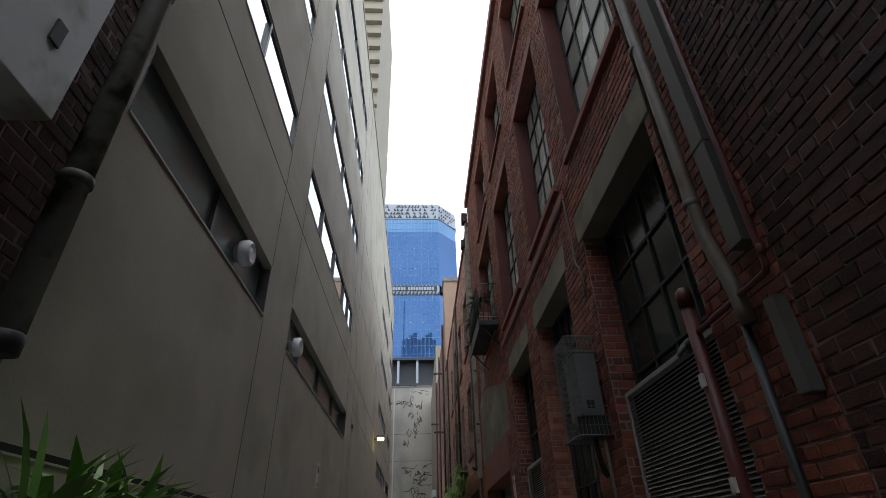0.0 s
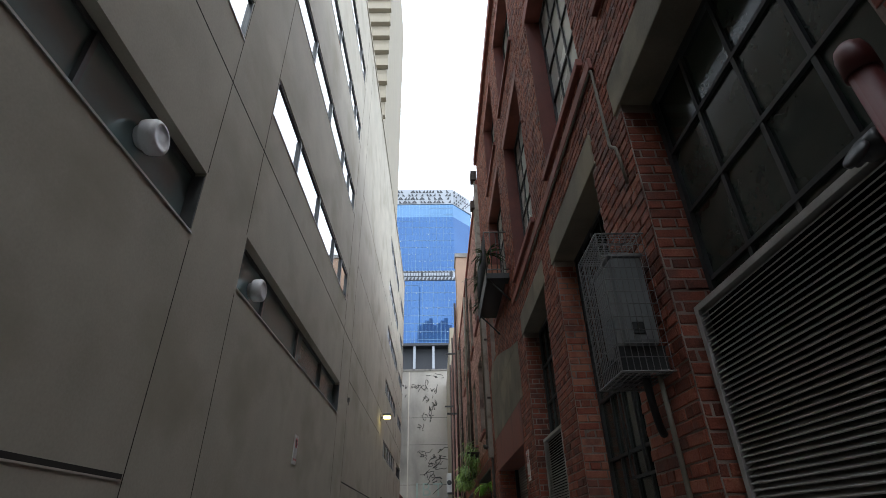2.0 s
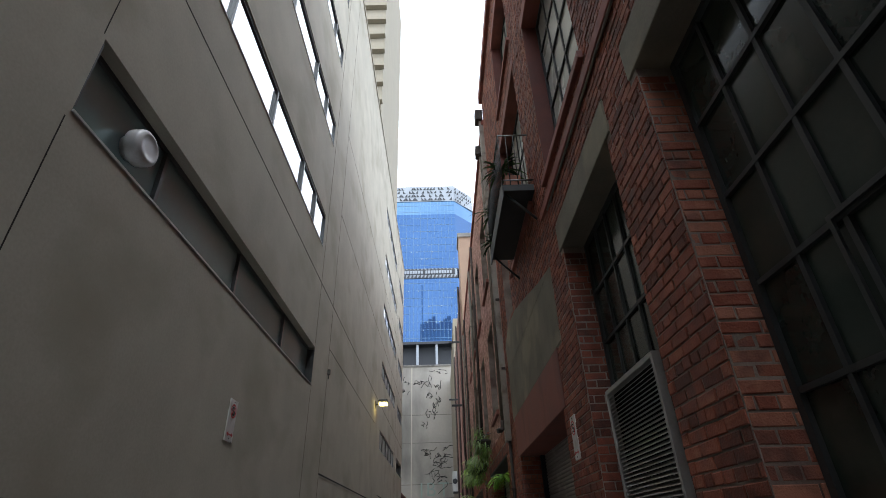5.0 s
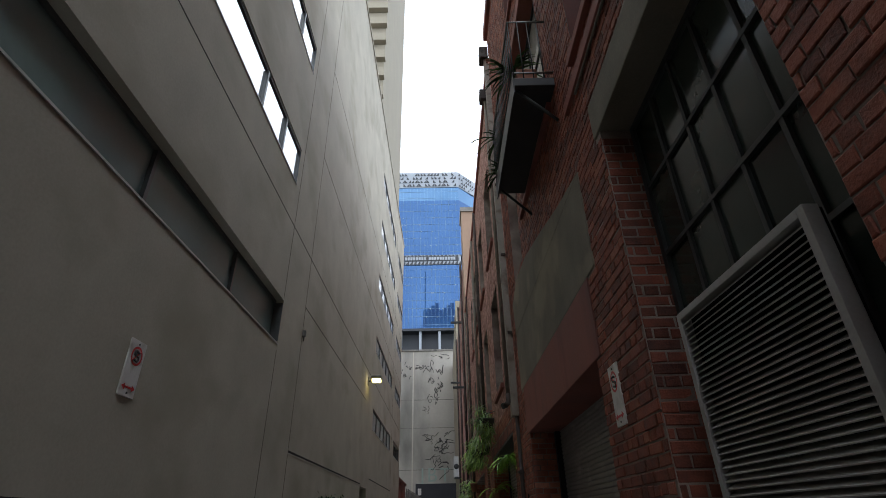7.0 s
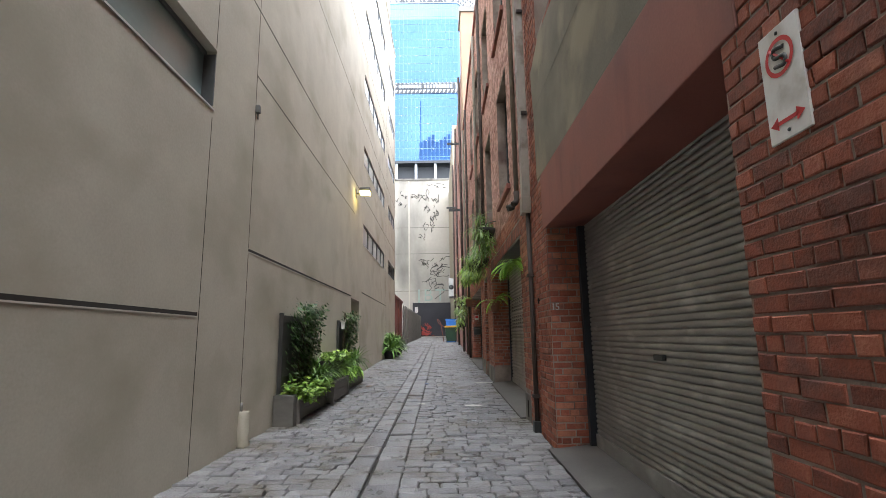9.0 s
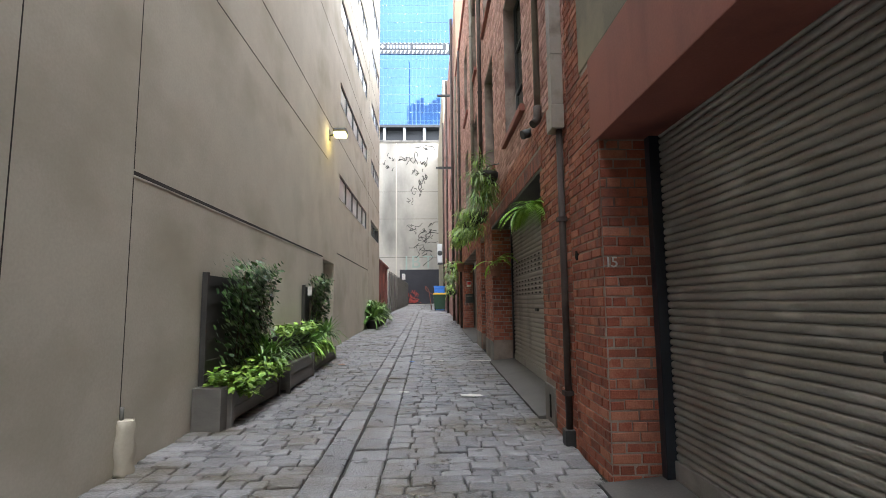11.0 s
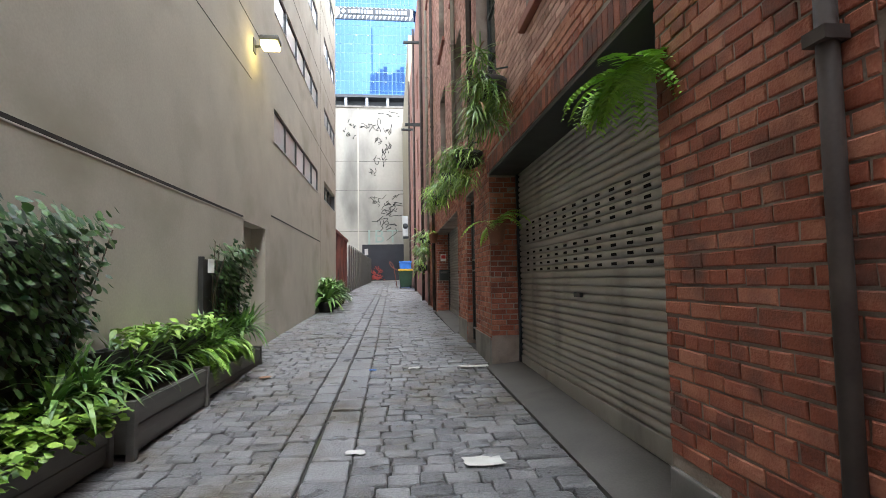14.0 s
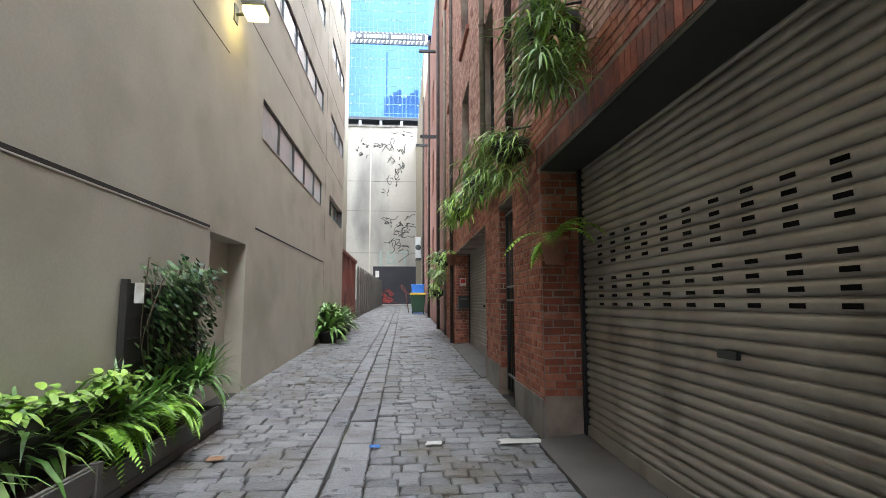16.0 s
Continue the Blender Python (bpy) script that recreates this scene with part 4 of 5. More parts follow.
part("valve_wheel", lathe(bmesh.new(), [(0.02, 0), (0.05, 0.004), (0.05, 0.02), (0.02, 0.024)], pose(1.77, 3.14, 2.62, 0, -60, 0), 12), STEEL_DARK, riser)
for z in (2.35, 1.75):
    part("sticker", bx(1.772, 1.79, 3.01, 3.06, z, z + 0.08), SIGN_WHITE, riser)
pipe_run("wall_conduit", [(1.865, 10.35, 5.33), (1.865, 5.12, 5.38), (1.865, 5.1, 4.4), (1.865, 5.0, 4.3), (1.865, 4.95, 3.9)], 0.013, PIPE_CREAM, "thin bent conduit crossing the brick wall", round_r=0.04)
rail = thing("string_course", "projecting brick string course above ground windows", "trim", kind="structure")
part("course", bx(RX - 0.045, RX + 0.02, 5.1, 10.7, 5.38, 5.52, bevel=0.01), LINTEL_RED, rail)

dp = thing("downpipe", "brown downpipe with hopper on the brick corner", "pipe")
part("duct_run", bx(1.765, 1.885, 16.07, 16.21, 3.62, 12.56, bevel=0.006), DUCT_BUFF, dp)
for z in (4.15, 5.6, 7.5, 9.6):
    part("duct_seam", bx(1.76, 1.886, 16.064, 16.216, z, z + 0.03), DUCT_BUFF, dp)
part("pipe", tb([(1.845, 16.13, 3.4), (1.845, 16.13, gz(16) + 0.02)], 0.033, 12), PIPE_BROWN, dp)
part("box_end", bx(1.755, 1.885, 16.06, 16.28, 3.37, 3.619, bevel=0.01), DUCT_BUFF, dp)
part("hopper", bx(1.66, 1.88, 15.98, 16.3, 12.55, 12.95, bevel=0.02), PIPE_BROWN, dp)
for z in (0.75, 2.43, 4.9, 6.6, 8.4):
    part("strap", bx(1.795, 1.885, 16.085 if z < 3.4 else 16.03, 16.175 if z < 3.4 else 16.24, z, z + 0.045), PIPE_BROWN, dp)
dp2 = thing("downpipe", "grey downpipe on brick facade", "pipe")
part("pipe", tb([(1.82, 16.95, 12.2), (1.82, 16.95, 3.9)], 0.04, 10), PIPE_CREAM, dp2)
part("elbow", tb(bend([(1.82, 16.95, 3.95), (1.82, 16.95, 3.78), (1.75, 16.92, 3.72)], 0.06), 0.05, 10), PIPE_BROWN, dp2)
part("hopper", bx(1.68, 1.88, 16.82, 17.1, 11.9, 12.25, bevel=0.02), PIPE_BROWN, dp2)
for y, top, mat in ((23.1, 12.2, PIPE_BROWN), (25.3, 12.2, PIPE_CREAM), (31.2, 12.2, PIPE_BROWN), (33.6, 12.2, PIPE_CREAM)):
    pipe_run("facade_pipe", [(1.81, y, top), (1.81, y, gz(y) + 0.02 if y > 26 else 3.6)], 0.05, mat, "slim painted pipe running down brick facade",
             [(1.81, y, 4.2), (1.81, y, 6.8), (1.81, y, 9.5)])

holeb = thing("air_brick", "broken dark air brick opening in brick wall", "vent")
hb = bmesh.new()
hr = random.Random(2)
ringv = [(15.82 + math.cos(k * math.pi / 6) * 0.034 * hr.uniform(0.7, 1.15), 2.06 + math.sin(k * math.pi / 6) * 0.05 * hr.uniform(0.75, 1.15)) for k in range(12)]
hf = [hb.verts.new((RX - 0.0135, a, b)) for a, b in ringv]
hk = [hb.verts.new((RX + 0.01, a, b)) for a, b in ringv]
hb.faces.new(hf)
for k in range(12):
    hb.faces.new((hf[k], hf[(k + 1) % 12], hk[(k + 1) % 12], hk[k]))
# Flat black shape paints the hole's dark depth.
part("void", hb, BLACK, holeb)
for y, z in ((17.7, 3.9),):
    cu_ = thing("vent_outlet", "small dark pipe outlet on brick wall", "vent")
    part("outlet", tb([(RX + 0.01, y, z), (RX - 0.12, y - 0.03, z - 0.05)], 0.06, 12), STEEL_DARK, cu_)
foot = thing("tap_box", "small dark drain outlet at the pipe foot", "drain")
part("outlet", bx(1.79, 1.885, 16.06, 16.2, gz(16.2) - 0.02, gz(16.2) + 0.14, bevel=0.01), STEEL_DARK, foot)

# air conditioner in its wire cage
ac = thing("air_conditioner", "grey outdoor air conditioner in a wire cage", "air conditioner")
A0, A1, B0, B1, C0, C1 = 1.54, 1.87, 4.99, 5.45, 2.44, 3.45
casing = part("casing", bx(1.62, 1.85, 5.0, 5.43, 2.63, 3.28, bevel=0.03), AC_GREY, ac)
part("lid", bx(1.61, 1.86, 4.99, 5.44, 3.28, 3.305, bevel=0.008), AC_GREY, casing)
part("label_plate", bx(1.68, 1.76, 4.992, 4.999, 2.7, 2.78), STEEL_DARK, casing)
cage = part("cage", bmesh.new(), WIRE, ac, "galvanised wire mesh cage")
cb = bmesh.new()


def rod(a, b, r=0.003):
    tube(cb, [a, b], r, 4, cap=False)


B2 = 5.48
for k in range(15):
    y = B0 - 0.03 + (B2 - B0) * k / 14
    rod((A0, y, C0), (A0, y, C1))
    rod((A0, y, C0), (A1, y, C0))
    rod((A0, y, C1), (A1, y, C1))
for k in range(9):
    x = A0 + (A1 - A0) * k / 8
    for y in (B0 - 0.03, B2 - 0.03):
        rod((x, y, C0), (x, y, C1))
    rod((x, B0 - 0.03, C0), (x, B2 - 0.03, C0))
    rod((x, B0 - 0.03, C1), (x, B2 - 0.03, C1))
for k in range(12):
    z = C0 + (C1 - C0) * k / 11
    rod((A0, B0 - 0.03, z), (A0, B2 - 0.03, z))
    for y in (B0 - 0.03, B2 - 0.03):
        rod((A0, y, z), (A1, y, z))
for z in (C0, C1):
    rod((A0, B0 - 0.03, z), (A1 + 0.02, B0 - 0.03, z), 0.007)
    rod((A0, B2 - 0.03, z), (A1 + 0.02, B2 - 0.03, z), 0.007)
    rod((A0, B0 - 0.03, z), (A0, B2 - 0.03, z), 0.007)
for y in (B0 - 0.03, B2 - 0.03):
    rod((A0, y, C0), (A0, y, C1), 0.006)
cage["kind"] = "stuff"
cb.to_mesh(cage.data)
cb.free()
for y in (5.06, 5.38):
    part("bracket", bx(1.56, 1.885, y - 0.02, y + 0.02, 2.46, 2.629), STEEL_DARK, ac)
part("hose", tb(bend([(1.75, 5.15, 2.63), (1.75, 5.12, 2.3), (1.8, 5.2, 2.15), (1.86, 5.3, 2.12)], 0.08), 0.026, 8), RUBBER, ac)
pipe_run("waste_pipe", [(1.83, 5.1, 2.5), (1.83, 5.08, 1.9), (1.83, 5.0, 0.1)], 0.016, PIPE_CREAM, "slim cream waste pipe below the air conditioner")
far_ac = thing("air_conditioner", "small beige air conditioner high on a far wall", "air conditioner")
part("casing", bx(1.35, 1.83, 58.4, 60.0, 5.5, 7.3, bevel=0.05), SILL_PALE, far_ac)
part("fan_grille", lathe(bmesh.new(), [(0.24, 0), (0.24, 0.02), (0.1, 0.03)], pose(1.6, 58.4, 6.4, 90, 0, 0), 20), STEEL_DARK, far_ac)
part("bracket", bx(1.4, 1.885, 58.5, 59.9, 5.4, 5.5), STEEL_DARK, far_ac)

# balcony
bal = thing("balcony", "small dark iron balcony with pots and railing", "balcony")
BX, BY0, BY1, BZ = 1.42, 10.95, 13.1, 6.1
part("deck", bx(BX, RX - 0.002, BY0, BY1, BZ, BZ + 0.12, bevel=0.01), STEEL_DARK, bal)
part("fascia", bx(BX - 0.015, BX, BY0, BY1, BZ - 0.1, BZ + 0.16), STEEL_DARK, bal)
for y in (BY0 + 0.1, BY1 - 0.1):
    part("brace", tb([(BX + 0.05, y, BZ), (RX, y, BZ - 0.45)], 0.02, 6), STEEL_DARK, bal)
for z in (BZ + 0.2, BZ + 1.1):
    part("top_rail", tb([(RX, BY0, z), (BX, BY0, z), (BX, BY1, z), (RX, BY1, z)], 0.016, 6), WIRE, bal)
for k in range(20):
    y = BY0 + (BY1 - BY0) * k / 19
    part("baluster", tb([(BX, y, BZ + 0.12), (BX, y, BZ + 1.1)], 0.008, 5), STEEL_DARK, bal)
for k in range(1, 4):
    x = BX + (RX - BX) * k / 4
    part("baluster", tb([(x, BY0, BZ + 0.12), (x, BY0, BZ + 1.1)], 0.008, 5), STEEL_DARK, bal)
part("box_pot", bx(BX + 0.06, BX + 0.3, BY0 + 0.08, BY0 + 0.5, BZ + 0.12, BZ + 0.36, bevel=0.01), TERRACOTTA, bal)


# ---------------------------------------------------------------- plants
def leaf(verts, faces, base, direction, up, length, width, droop, n=3):
    """A tapering blade that arches over and down."""
    d = Vector(direction).normalized()
    s = d.cross(Vector(up))
    s = s.normalized() if s.length > 1e-3 else Vector((1, 0, 0))
    p = Vector(base)
    k0 = len(verts)
    shape = [0.45, 1.0, 0.8, 0.0] if n == 3 else [0.5, 0.85, 1.0, 0.75, 0.0]
    for i in range(n + 1):
        w = width * shape[i] / 2
        if i == n:
            verts.append(tuple(p))
        else:
            verts += [tuple(p - s * w), tuple(p + s * w + Vector((0, 0, width * 0.12)))]
        d = (d + Vector((0, 0, -droop / n))).normalized()
        p = p + d * (length / n)
    for i in range(n - 1):
        a = k0 + 2 * i
        faces.append((a, a + 1, a + 3, a + 2))
    a = k0 + 2 * (n - 1)
    faces.append((a, a + 1, a + 2))


def strap_plant(rng, cx, cy, cz, size, count, verts, faces, width=0.035, spread=1.0):
    for _ in range(count):
        a = rng.uniform(0, 2 * math.pi)
        tilt = rng.uniform(0.15, 1.0) * spread
        d = (math.cos(a) * tilt, math.sin(a) * tilt, 1.0)
        leaf(verts, faces, (cx + rng.gauss(0, 0.03), cy + rng.gauss(0, 0.03), cz), d, (0, 0, 1), size * rng.uniform(0.6, 1.15), width * rng.uniform(0.7, 1.3), rng.uniform(1.0, 2.4), 4)


def leafy(rng, c, r, count, size, verts, faces, aspect=0.6):
    """A cloud of small leaves in an uneven volume."""
    blobs = [(rng.uniform(-0.7, 0.7), rng.uniform(-0.7, 0.7), rng.uniform(-0.7, 0.8), rng.uniform(0.35, 0.6)) for _ in range(12)]
    for _ in range(count):
        b = rng.choice(blobs)
        v = Vector((rng.gauss(0, 1), rng.gauss(0, 1), rng.gauss(0, 1))).normalized() * b[3] * rng.uniform(0.5, 1.05)
        p = Vector((c[0] + (b[0] + v.x) * r[0], c[1] + (b[1] + v.y) * r[1], c[2] + (b[2] + v.z) * r[2]))
        p.x = max(p.x, LX + 0.03) if c[0] < 0 else min(p.x, RX - 0.03)
        a = rng.uniform(0, 2 * math.pi)
        leaf(verts, faces, p, (math.cos(a), math.sin(a), rng.uniform(-0.5, 0.6)), (rng.uniform(-0.5, 0.5), rng.uniform(-0.5, 0.5), 1), size * rng.uniform(0.6, 1.3), size * aspect, rng.uniform(0.1, 0.9), 3)


def fern(rng, cx, cy, cz, size, fronds, verts, faces, lean=(0, 0)):
    """Arching fronds with paired leaflets."""
    for _ in range(fronds):
        a = rng.uniform(0, 2 * math.pi)
        d = Vector((math.cos(a) + lean[0], math.sin(a) + lean[1], rng.uniform(0.3, 1.1))).normalized()
        p = Vector((cx, cy, cz))
        n = 16
        ln = size * rng.uniform(0.7, 1.15)
        curl = rng.uniform(0.1, 0.24)
        for i in range(n):
            s = d.cross(Vector((0, 0, 1)))
            s = s.normalized() if s.length > 1e-3 else Vector((1, 0, 0))
            w = size * 0.17 * math.sin(math.pi * (0.12 + 0.85 * i / n))
            for e in (-1, 1):
                leaf(verts, faces, p, s * e + d * 0.5, (0, 0, 1), w * rng.uniform(0.85, 1.1), w * 0.36, rng.uniform(0.1, 0.5), 3)
            d = (d + Vector((0, 0, -curl))).normalized()
            p = p + d * ln / n


def foliage(parent, mat, verts, faces, name="leaves"):
    return quads(name, verts, faces, mat, parent, kind="stuff" if parent.name.split(".")[0] != "potted_plant" else "")


def trough(name, x0, x1, y0, y1, h, mat, label):
    t = thing(name, label, "planter", "planters along the wall")
    zb = min(gz(y0), gz(y1)) - 0.02
    top = gz((y0 + y1) / 2) + h
    for c in ((x0, x0 + 0.03, y0, y1), (x1 - 0.03, x1, y0, y1), (x0 + 0.03, x1 - 0.03, y0, y0 + 0.03), (x0 + 0.03, x1 - 0.03, y1 - 0.03, y1)):
        part("board", bx(*c, zb + 0.07, top, bevel=0.004), mat, t)
    for q in (y0 + 0.25, (y0 + y1) / 2, y1 - 0.25):
        part("foot", bx(x0 + 0.02, x1 - 0.05, q - 0.04, q + 0.04, zb, zb + 0.07), PLANTER_DARK, t)
    part("cap_board", bx(x1 - 0.004, x1 + 0.018, y0, y1, top - 0.17, top - 0.012, bevel=0.004), mat, t)
    part("skirt_board", bx(x1 - 0.006, x1 + 0.008, y0, y1, zb + 0.1, top - 0.185, bevel=0.004), mat, t)
    for q in (y0 - 0.012, y1 - 0.05):
        part("corner_post", bx(x1 - 0.03, x1 + 0.032, q, q + 0.062, zb, top + 0.015, bevel=0.005), mat, t)
    part("soil", bx(x0 + 0.03, x1 - 0.03, y0 + 0.03, y1 - 0.03, top - 0.12, top - 0.05), SOIL, t)
    return t, top


def climber(name, y0, y1, z0, z1, seed, dense, label):
    """A dark board trellis with a climber over it."""
    t = thing(name, label, "trellis")
    part("board", bx(LX + 0.02, LX + 0.05, y0, y1, z0, z1, bevel=0.004), PLANTER_DARK, t)
    for y in (y0 - 0.02, y1 - 0.02):
        part("post", bx(LX + 0.015, LX + 0.075, y, y + 0.05, z0, z1 + 0.03), PLANTER_DARK, t)
    for k in range(6):
        z = z0 + (z1 - z0) * (k + 0.5) / 6
        part("lath", bx(LX + 0.05, LX + 0.062, y0, y1, z, z + 0.025), PLANTER_DARK, t)
    rng = random.Random(seed)
    v, f = [], []
    for _ in range(dense):
        u = rng.random() ** 0.55
        y = y0 + (y1 - y0) * (0.12 + 0.9 * rng.random() ** 0.75)
        z = z0 + (z1 - z0) * (1.16 * u)
        out = 0.06 + 0.22 * rng.random() * (0.35 + u)
        a = rng.uniform(0, 2 * math.pi)
        leaf(v, f, (LX + out, y + rng.gauss(0, 0.06), z + rng.gauss(0, 0.05)), (rng.uniform(0.1, 1), math.cos(a), rng.uniform(-0.9, 0.3)), (1, 0, 0.6), rng.uniform(0.05, 0.085), 0.06, 0.35, 3)
    foliage(t, LEAF_DARK, v, f)
    for k in range(9):
        y = rng.uniform(y0, y1)
        part("stem", tb(bend([(LX + 0.1, (y0 + y1) / 2 + rng.uniform(-0.2, 0.2), z0), (LX + 0.12, y, (z0 + z1) / 2), (LX + rng.uniform(0.1, 0.3), y + rng.uniform(-0.3, 0.3), z1 + rng.uniform(-0.1, 0.25))], 0.3), 0.006, 5), STEM, t)
    return t


rng = random.Random(77)
TR = [(LX + 0.03, -1.68, 16.97, 18.75, 0.36, PLANTER), (LX + 0.03, -1.55, 18.8, 20.35, 0.42, PLANTER), (LX + 0.03, -1.6, 20.4, 22.7, 0.28, PLANTER)]
plant_tops = []
for x0, x1, y0, y1, h, m in TR:
    plant_tops.append(trough("planter_box", x0, x1, y0, y1, h, m, "weathered grey timber trough planter on the setts")[1])
post = thing("planter_post", "weathered grey timber planter end post", "planter")
part("block", bx(LX + 0.02, -1.7, 16.78, 16.96, gz(16.8) - 0.02, gz(16.8) + 0.45, bevel=0.01), PLANTER, post)


def bed(name, label, mat, maker):
    """A planting of several clumps, each a part of its own."""
    t = thing(name, label, "plant")
    clumps = []

    def add():
        clumps.append(([], []))
        return clumps[-1]

    maker(add)
    for v, f in clumps:
        foliage(t, mat, v, f, "clump")
    return t


def low_bed(add):
    for _ in range(20):
        v, f = add()
        leafy(rng, (rng.uniform(-1.95, -1.6), rng.uniform(16.95, 18.6), plant_tops[0] + rng.uniform(0.0, 0.16)), (0.17, 0.2, 0.12), 70, 0.075, v, f, 0.8)


bed("ground_cover", "bright green leafy ground cover in a timber trough", LEAF_LIME, low_bed)


def strap_bed(y0, y1, top, n, size):
    def make(add):
        for k in range(n):
            v, f = add()
            strap_plant(rng, rng.uniform(-1.97, -1.72), y0 + (y1 - y0) * (k + rng.random()) / n, top + 0.08, size * rng.uniform(0.8, 1.15), 40, v, f, 0.036, 0.8)
    return make


bed("strap_lily", "arching green strap-leaved lilies in a timber trough", LEAF_STRAP, strap_bed(18.3, 20.4, plant_tops[1], 11, 0.56))
bed("strap_lily", "dense green strap-leaved lilies spilling over a trough", LEAF_STRAP, strap_bed(20.3, 22.1, plant_tops[2] + 0.05, 10, 0.56))


def fern_bed(add):
    for _ in range(9):
        v, f = add()
        fern(rng, rng.uniform(-1.9, -1.6), rng.uniform(20.2, 22.2), plant_tops[2] + 0.2, 0.5, 10, v, f, (0.1, 0))


bed("fern", "light green ferns in the timber trough", LEAF_FERN, fern_bed)


def lime_bed(add):
    for _ in range(8):
        v, f = add()
        leafy(rng, (rng.uniform(-1.95, -1.7), rng.uniform(19.0, 21.0), gz(20) + 0.86), (0.15, 0.2, 0.09), 60, 0.11, v, f, 0.45)


bed("yellow_green_shrub", "yellow-green leafy shrub behind the lilies", LEAF_LIME, lime_bed)
tier, tier_top = trough("raised_trough", LX + 0.03, -1.8, 18.95, 21.1, 0.78, PLANTER_DARK, "dark raised trough of yellow-green plants against the wall")
bed("strap_lily", "bushy dark green lily at the trough end", LEAF_STRAP, strap_bed(22.1, 22.9, plant_tops[2] + 0.15, 4, 0.6))
climber("climber_trellis", 16.95, 18.75, gz(17.5) + 0.35, 1.98, 41, 1500, "dark timber trellis with a glossy dark green climber")
climber("climber_trellis", 21.35, 22.85, gz(22) + 0.35, 2.0, 42, 1300, "dark timber board covered by a dark green climber")
tag = thing("plant_tag", "small white tag tied to the climber", "tag")
part("tag", bx(LX + 0.12, LX + 0.2, 21.36, 21.37, 1.82, 2.0, bevel=0.002), SIGN_WHITE, tag)


def pot(x, y, r, h, mat, label):
    t = thing("plant_pot", label, "pot", "pots along the wall")
    z = gz(y) - 0.01
    part("pot", lathe(bmesh.new(), [(r * 0.72, 0), (r * 0.95, h * 0.8), (r * 1.05, h * 0.82), (r * 1.05, h), (r * 0.92, h), (r * 0.9, h * 0.86)], pose(x, y, z), 18), mat, t)
    return t, z + h


for i, (x, y, s) in enumerate(((-1.75, 31.6, 1.0), (-1.78, 32.8, 0.85), (-1.75, 34.2, 0.8), (-1.78, 35.6, 0.7))):
    t, top = pot(x, y, 0.3, 0.36, PLANTER_DARK, "dark round pot by the concrete wall")
    v, f = [], []
    strap_plant(rng, x, y, top - 0.08, 1.1 * s, 60, v, f, 0.1, 0.9)
    leafy(rng, (x, y, top + 0.4 * s), (0.3, 0.35, 0.38 * s), 260, 0.2, v, f, 0.4)
    foliage(tagged(new("potted_plant"), "bushy broad-leaved green plant in a dark pot", "plant", "plants in pots"), LEAF_STRAP if i < 2 else LEAF_GREY, v, f)

# low shrub at the start, beside the dark brick wall
def start_plant(add):
    for k in range(4):
        v, f = add()
        strap_plant(rng, LX + 0.32, 2.6 + 0.28 * k, 1.5, 0.62, 40, v, f, 0.05, 0.6)


pl0, top0 = pot(LX + 0.3, 3.1, 0.26, 1.4, PLANTER_DARK, "tall dark planter at the concrete wall")
bed("yucca", "spiky green strap-leaved plant in a tall planter", LEAF_STRAP, start_plant)


# hanging plants on the brick wall
def hanging(y, z, w, drop, mats, label, seed):
    t = thing("hanging_planter", label, "hanging planter", "hanging planters")
    r = random.Random(seed)
    part("basket", lathe(bmesh.new(), [(0.05, 0), (0.17, 0.05), (0.22, 0.2), (0.23, 0.26), (0.2, 0.26)], pose(RX - 0.25, y, z - 0.2), 14), PLANTER_DARK, t)
    part("bracket", tb(bend([(RX, y, z + 0.25), (RX - 0.25, y, z + 0.2), (RX - 0.25, y, z + 0.05)], 0.08), 0.012, 6), STEEL_DARK, t)
    crowns = [(RX - r.uniform(0.14, 0.52), y + r.uniform(-w, w), z + r.uniform(-drop * 0.55, 0.3)) for _ in range(14)]
    for m, n, wd in mats:
        v, f = [], []
        for k in range(int(n * 1.5)):
            c = r.choice(crowns)
            a = r.uniform(0, 2 * math.pi)
            base = (min(RX - 0.06, c[0] + r.gauss(0, 0.05)), c[1] + r.gauss(0, 0.07), c[2] + r.gauss(0, 0.06))
            leaf(v, f, base, (math.cos(a) * 0.8 - 0.35, math.sin(a), r.uniform(0.0, 1.1)), (0, 0, 1), r.uniform(0.16, 0.42), wd * r.uniform(0.45, 1.0), r.uniform(0.8, 2.6), 4)
        v = [(min(p[0], RX - 0.02), p[1], p[2]) for p in v]
        foliage(t, m, v, f)


hanging(20.6, 4.05, 0.45, 0.9, ((LEAF_GREY, 200, 0.022), (LEAF_STRAP, 260, 0.024), (LEAF_LIME, 300, 0.02), (LEAF_DRY, 26, 0.03)), "large hanging basket of trailing mixed green plants", 1)
hanging(22.3, 3.6, 0.45, 0.8, ((LEAF_LIME, 260, 0.022), (LEAF_STRAP, 150, 0.024)), "hanging basket of trailing strap-leaved plants", 2)
hanging(24.6, 3.75, 0.5, 0.7, ((LEAF_LIME, 150, 0.035), (LEAF_STRAP, 100, 0.03)), "hanging basket of light green trailing plants", 3)
hanging(27.2, 3.75, 0.6, 0.6, ((LEAF_LIME, 150, 0.035), (LEAF_FERN, 100, 0.03)), "hanging basket with light green trailing leaves", 4)
hanging(32.3, 3.1, 0.8, 1.0, ((LEAF_LIME, 170, 0.05), (LEAF_GREY, 120, 0.05)), "wall basket of bushy green plants far along", 5)
hanging(34.3, 2.2, 0.5, 0.5, ((LEAF_LIME, 100, 0.05),), "small wall basket of green plants", 6)


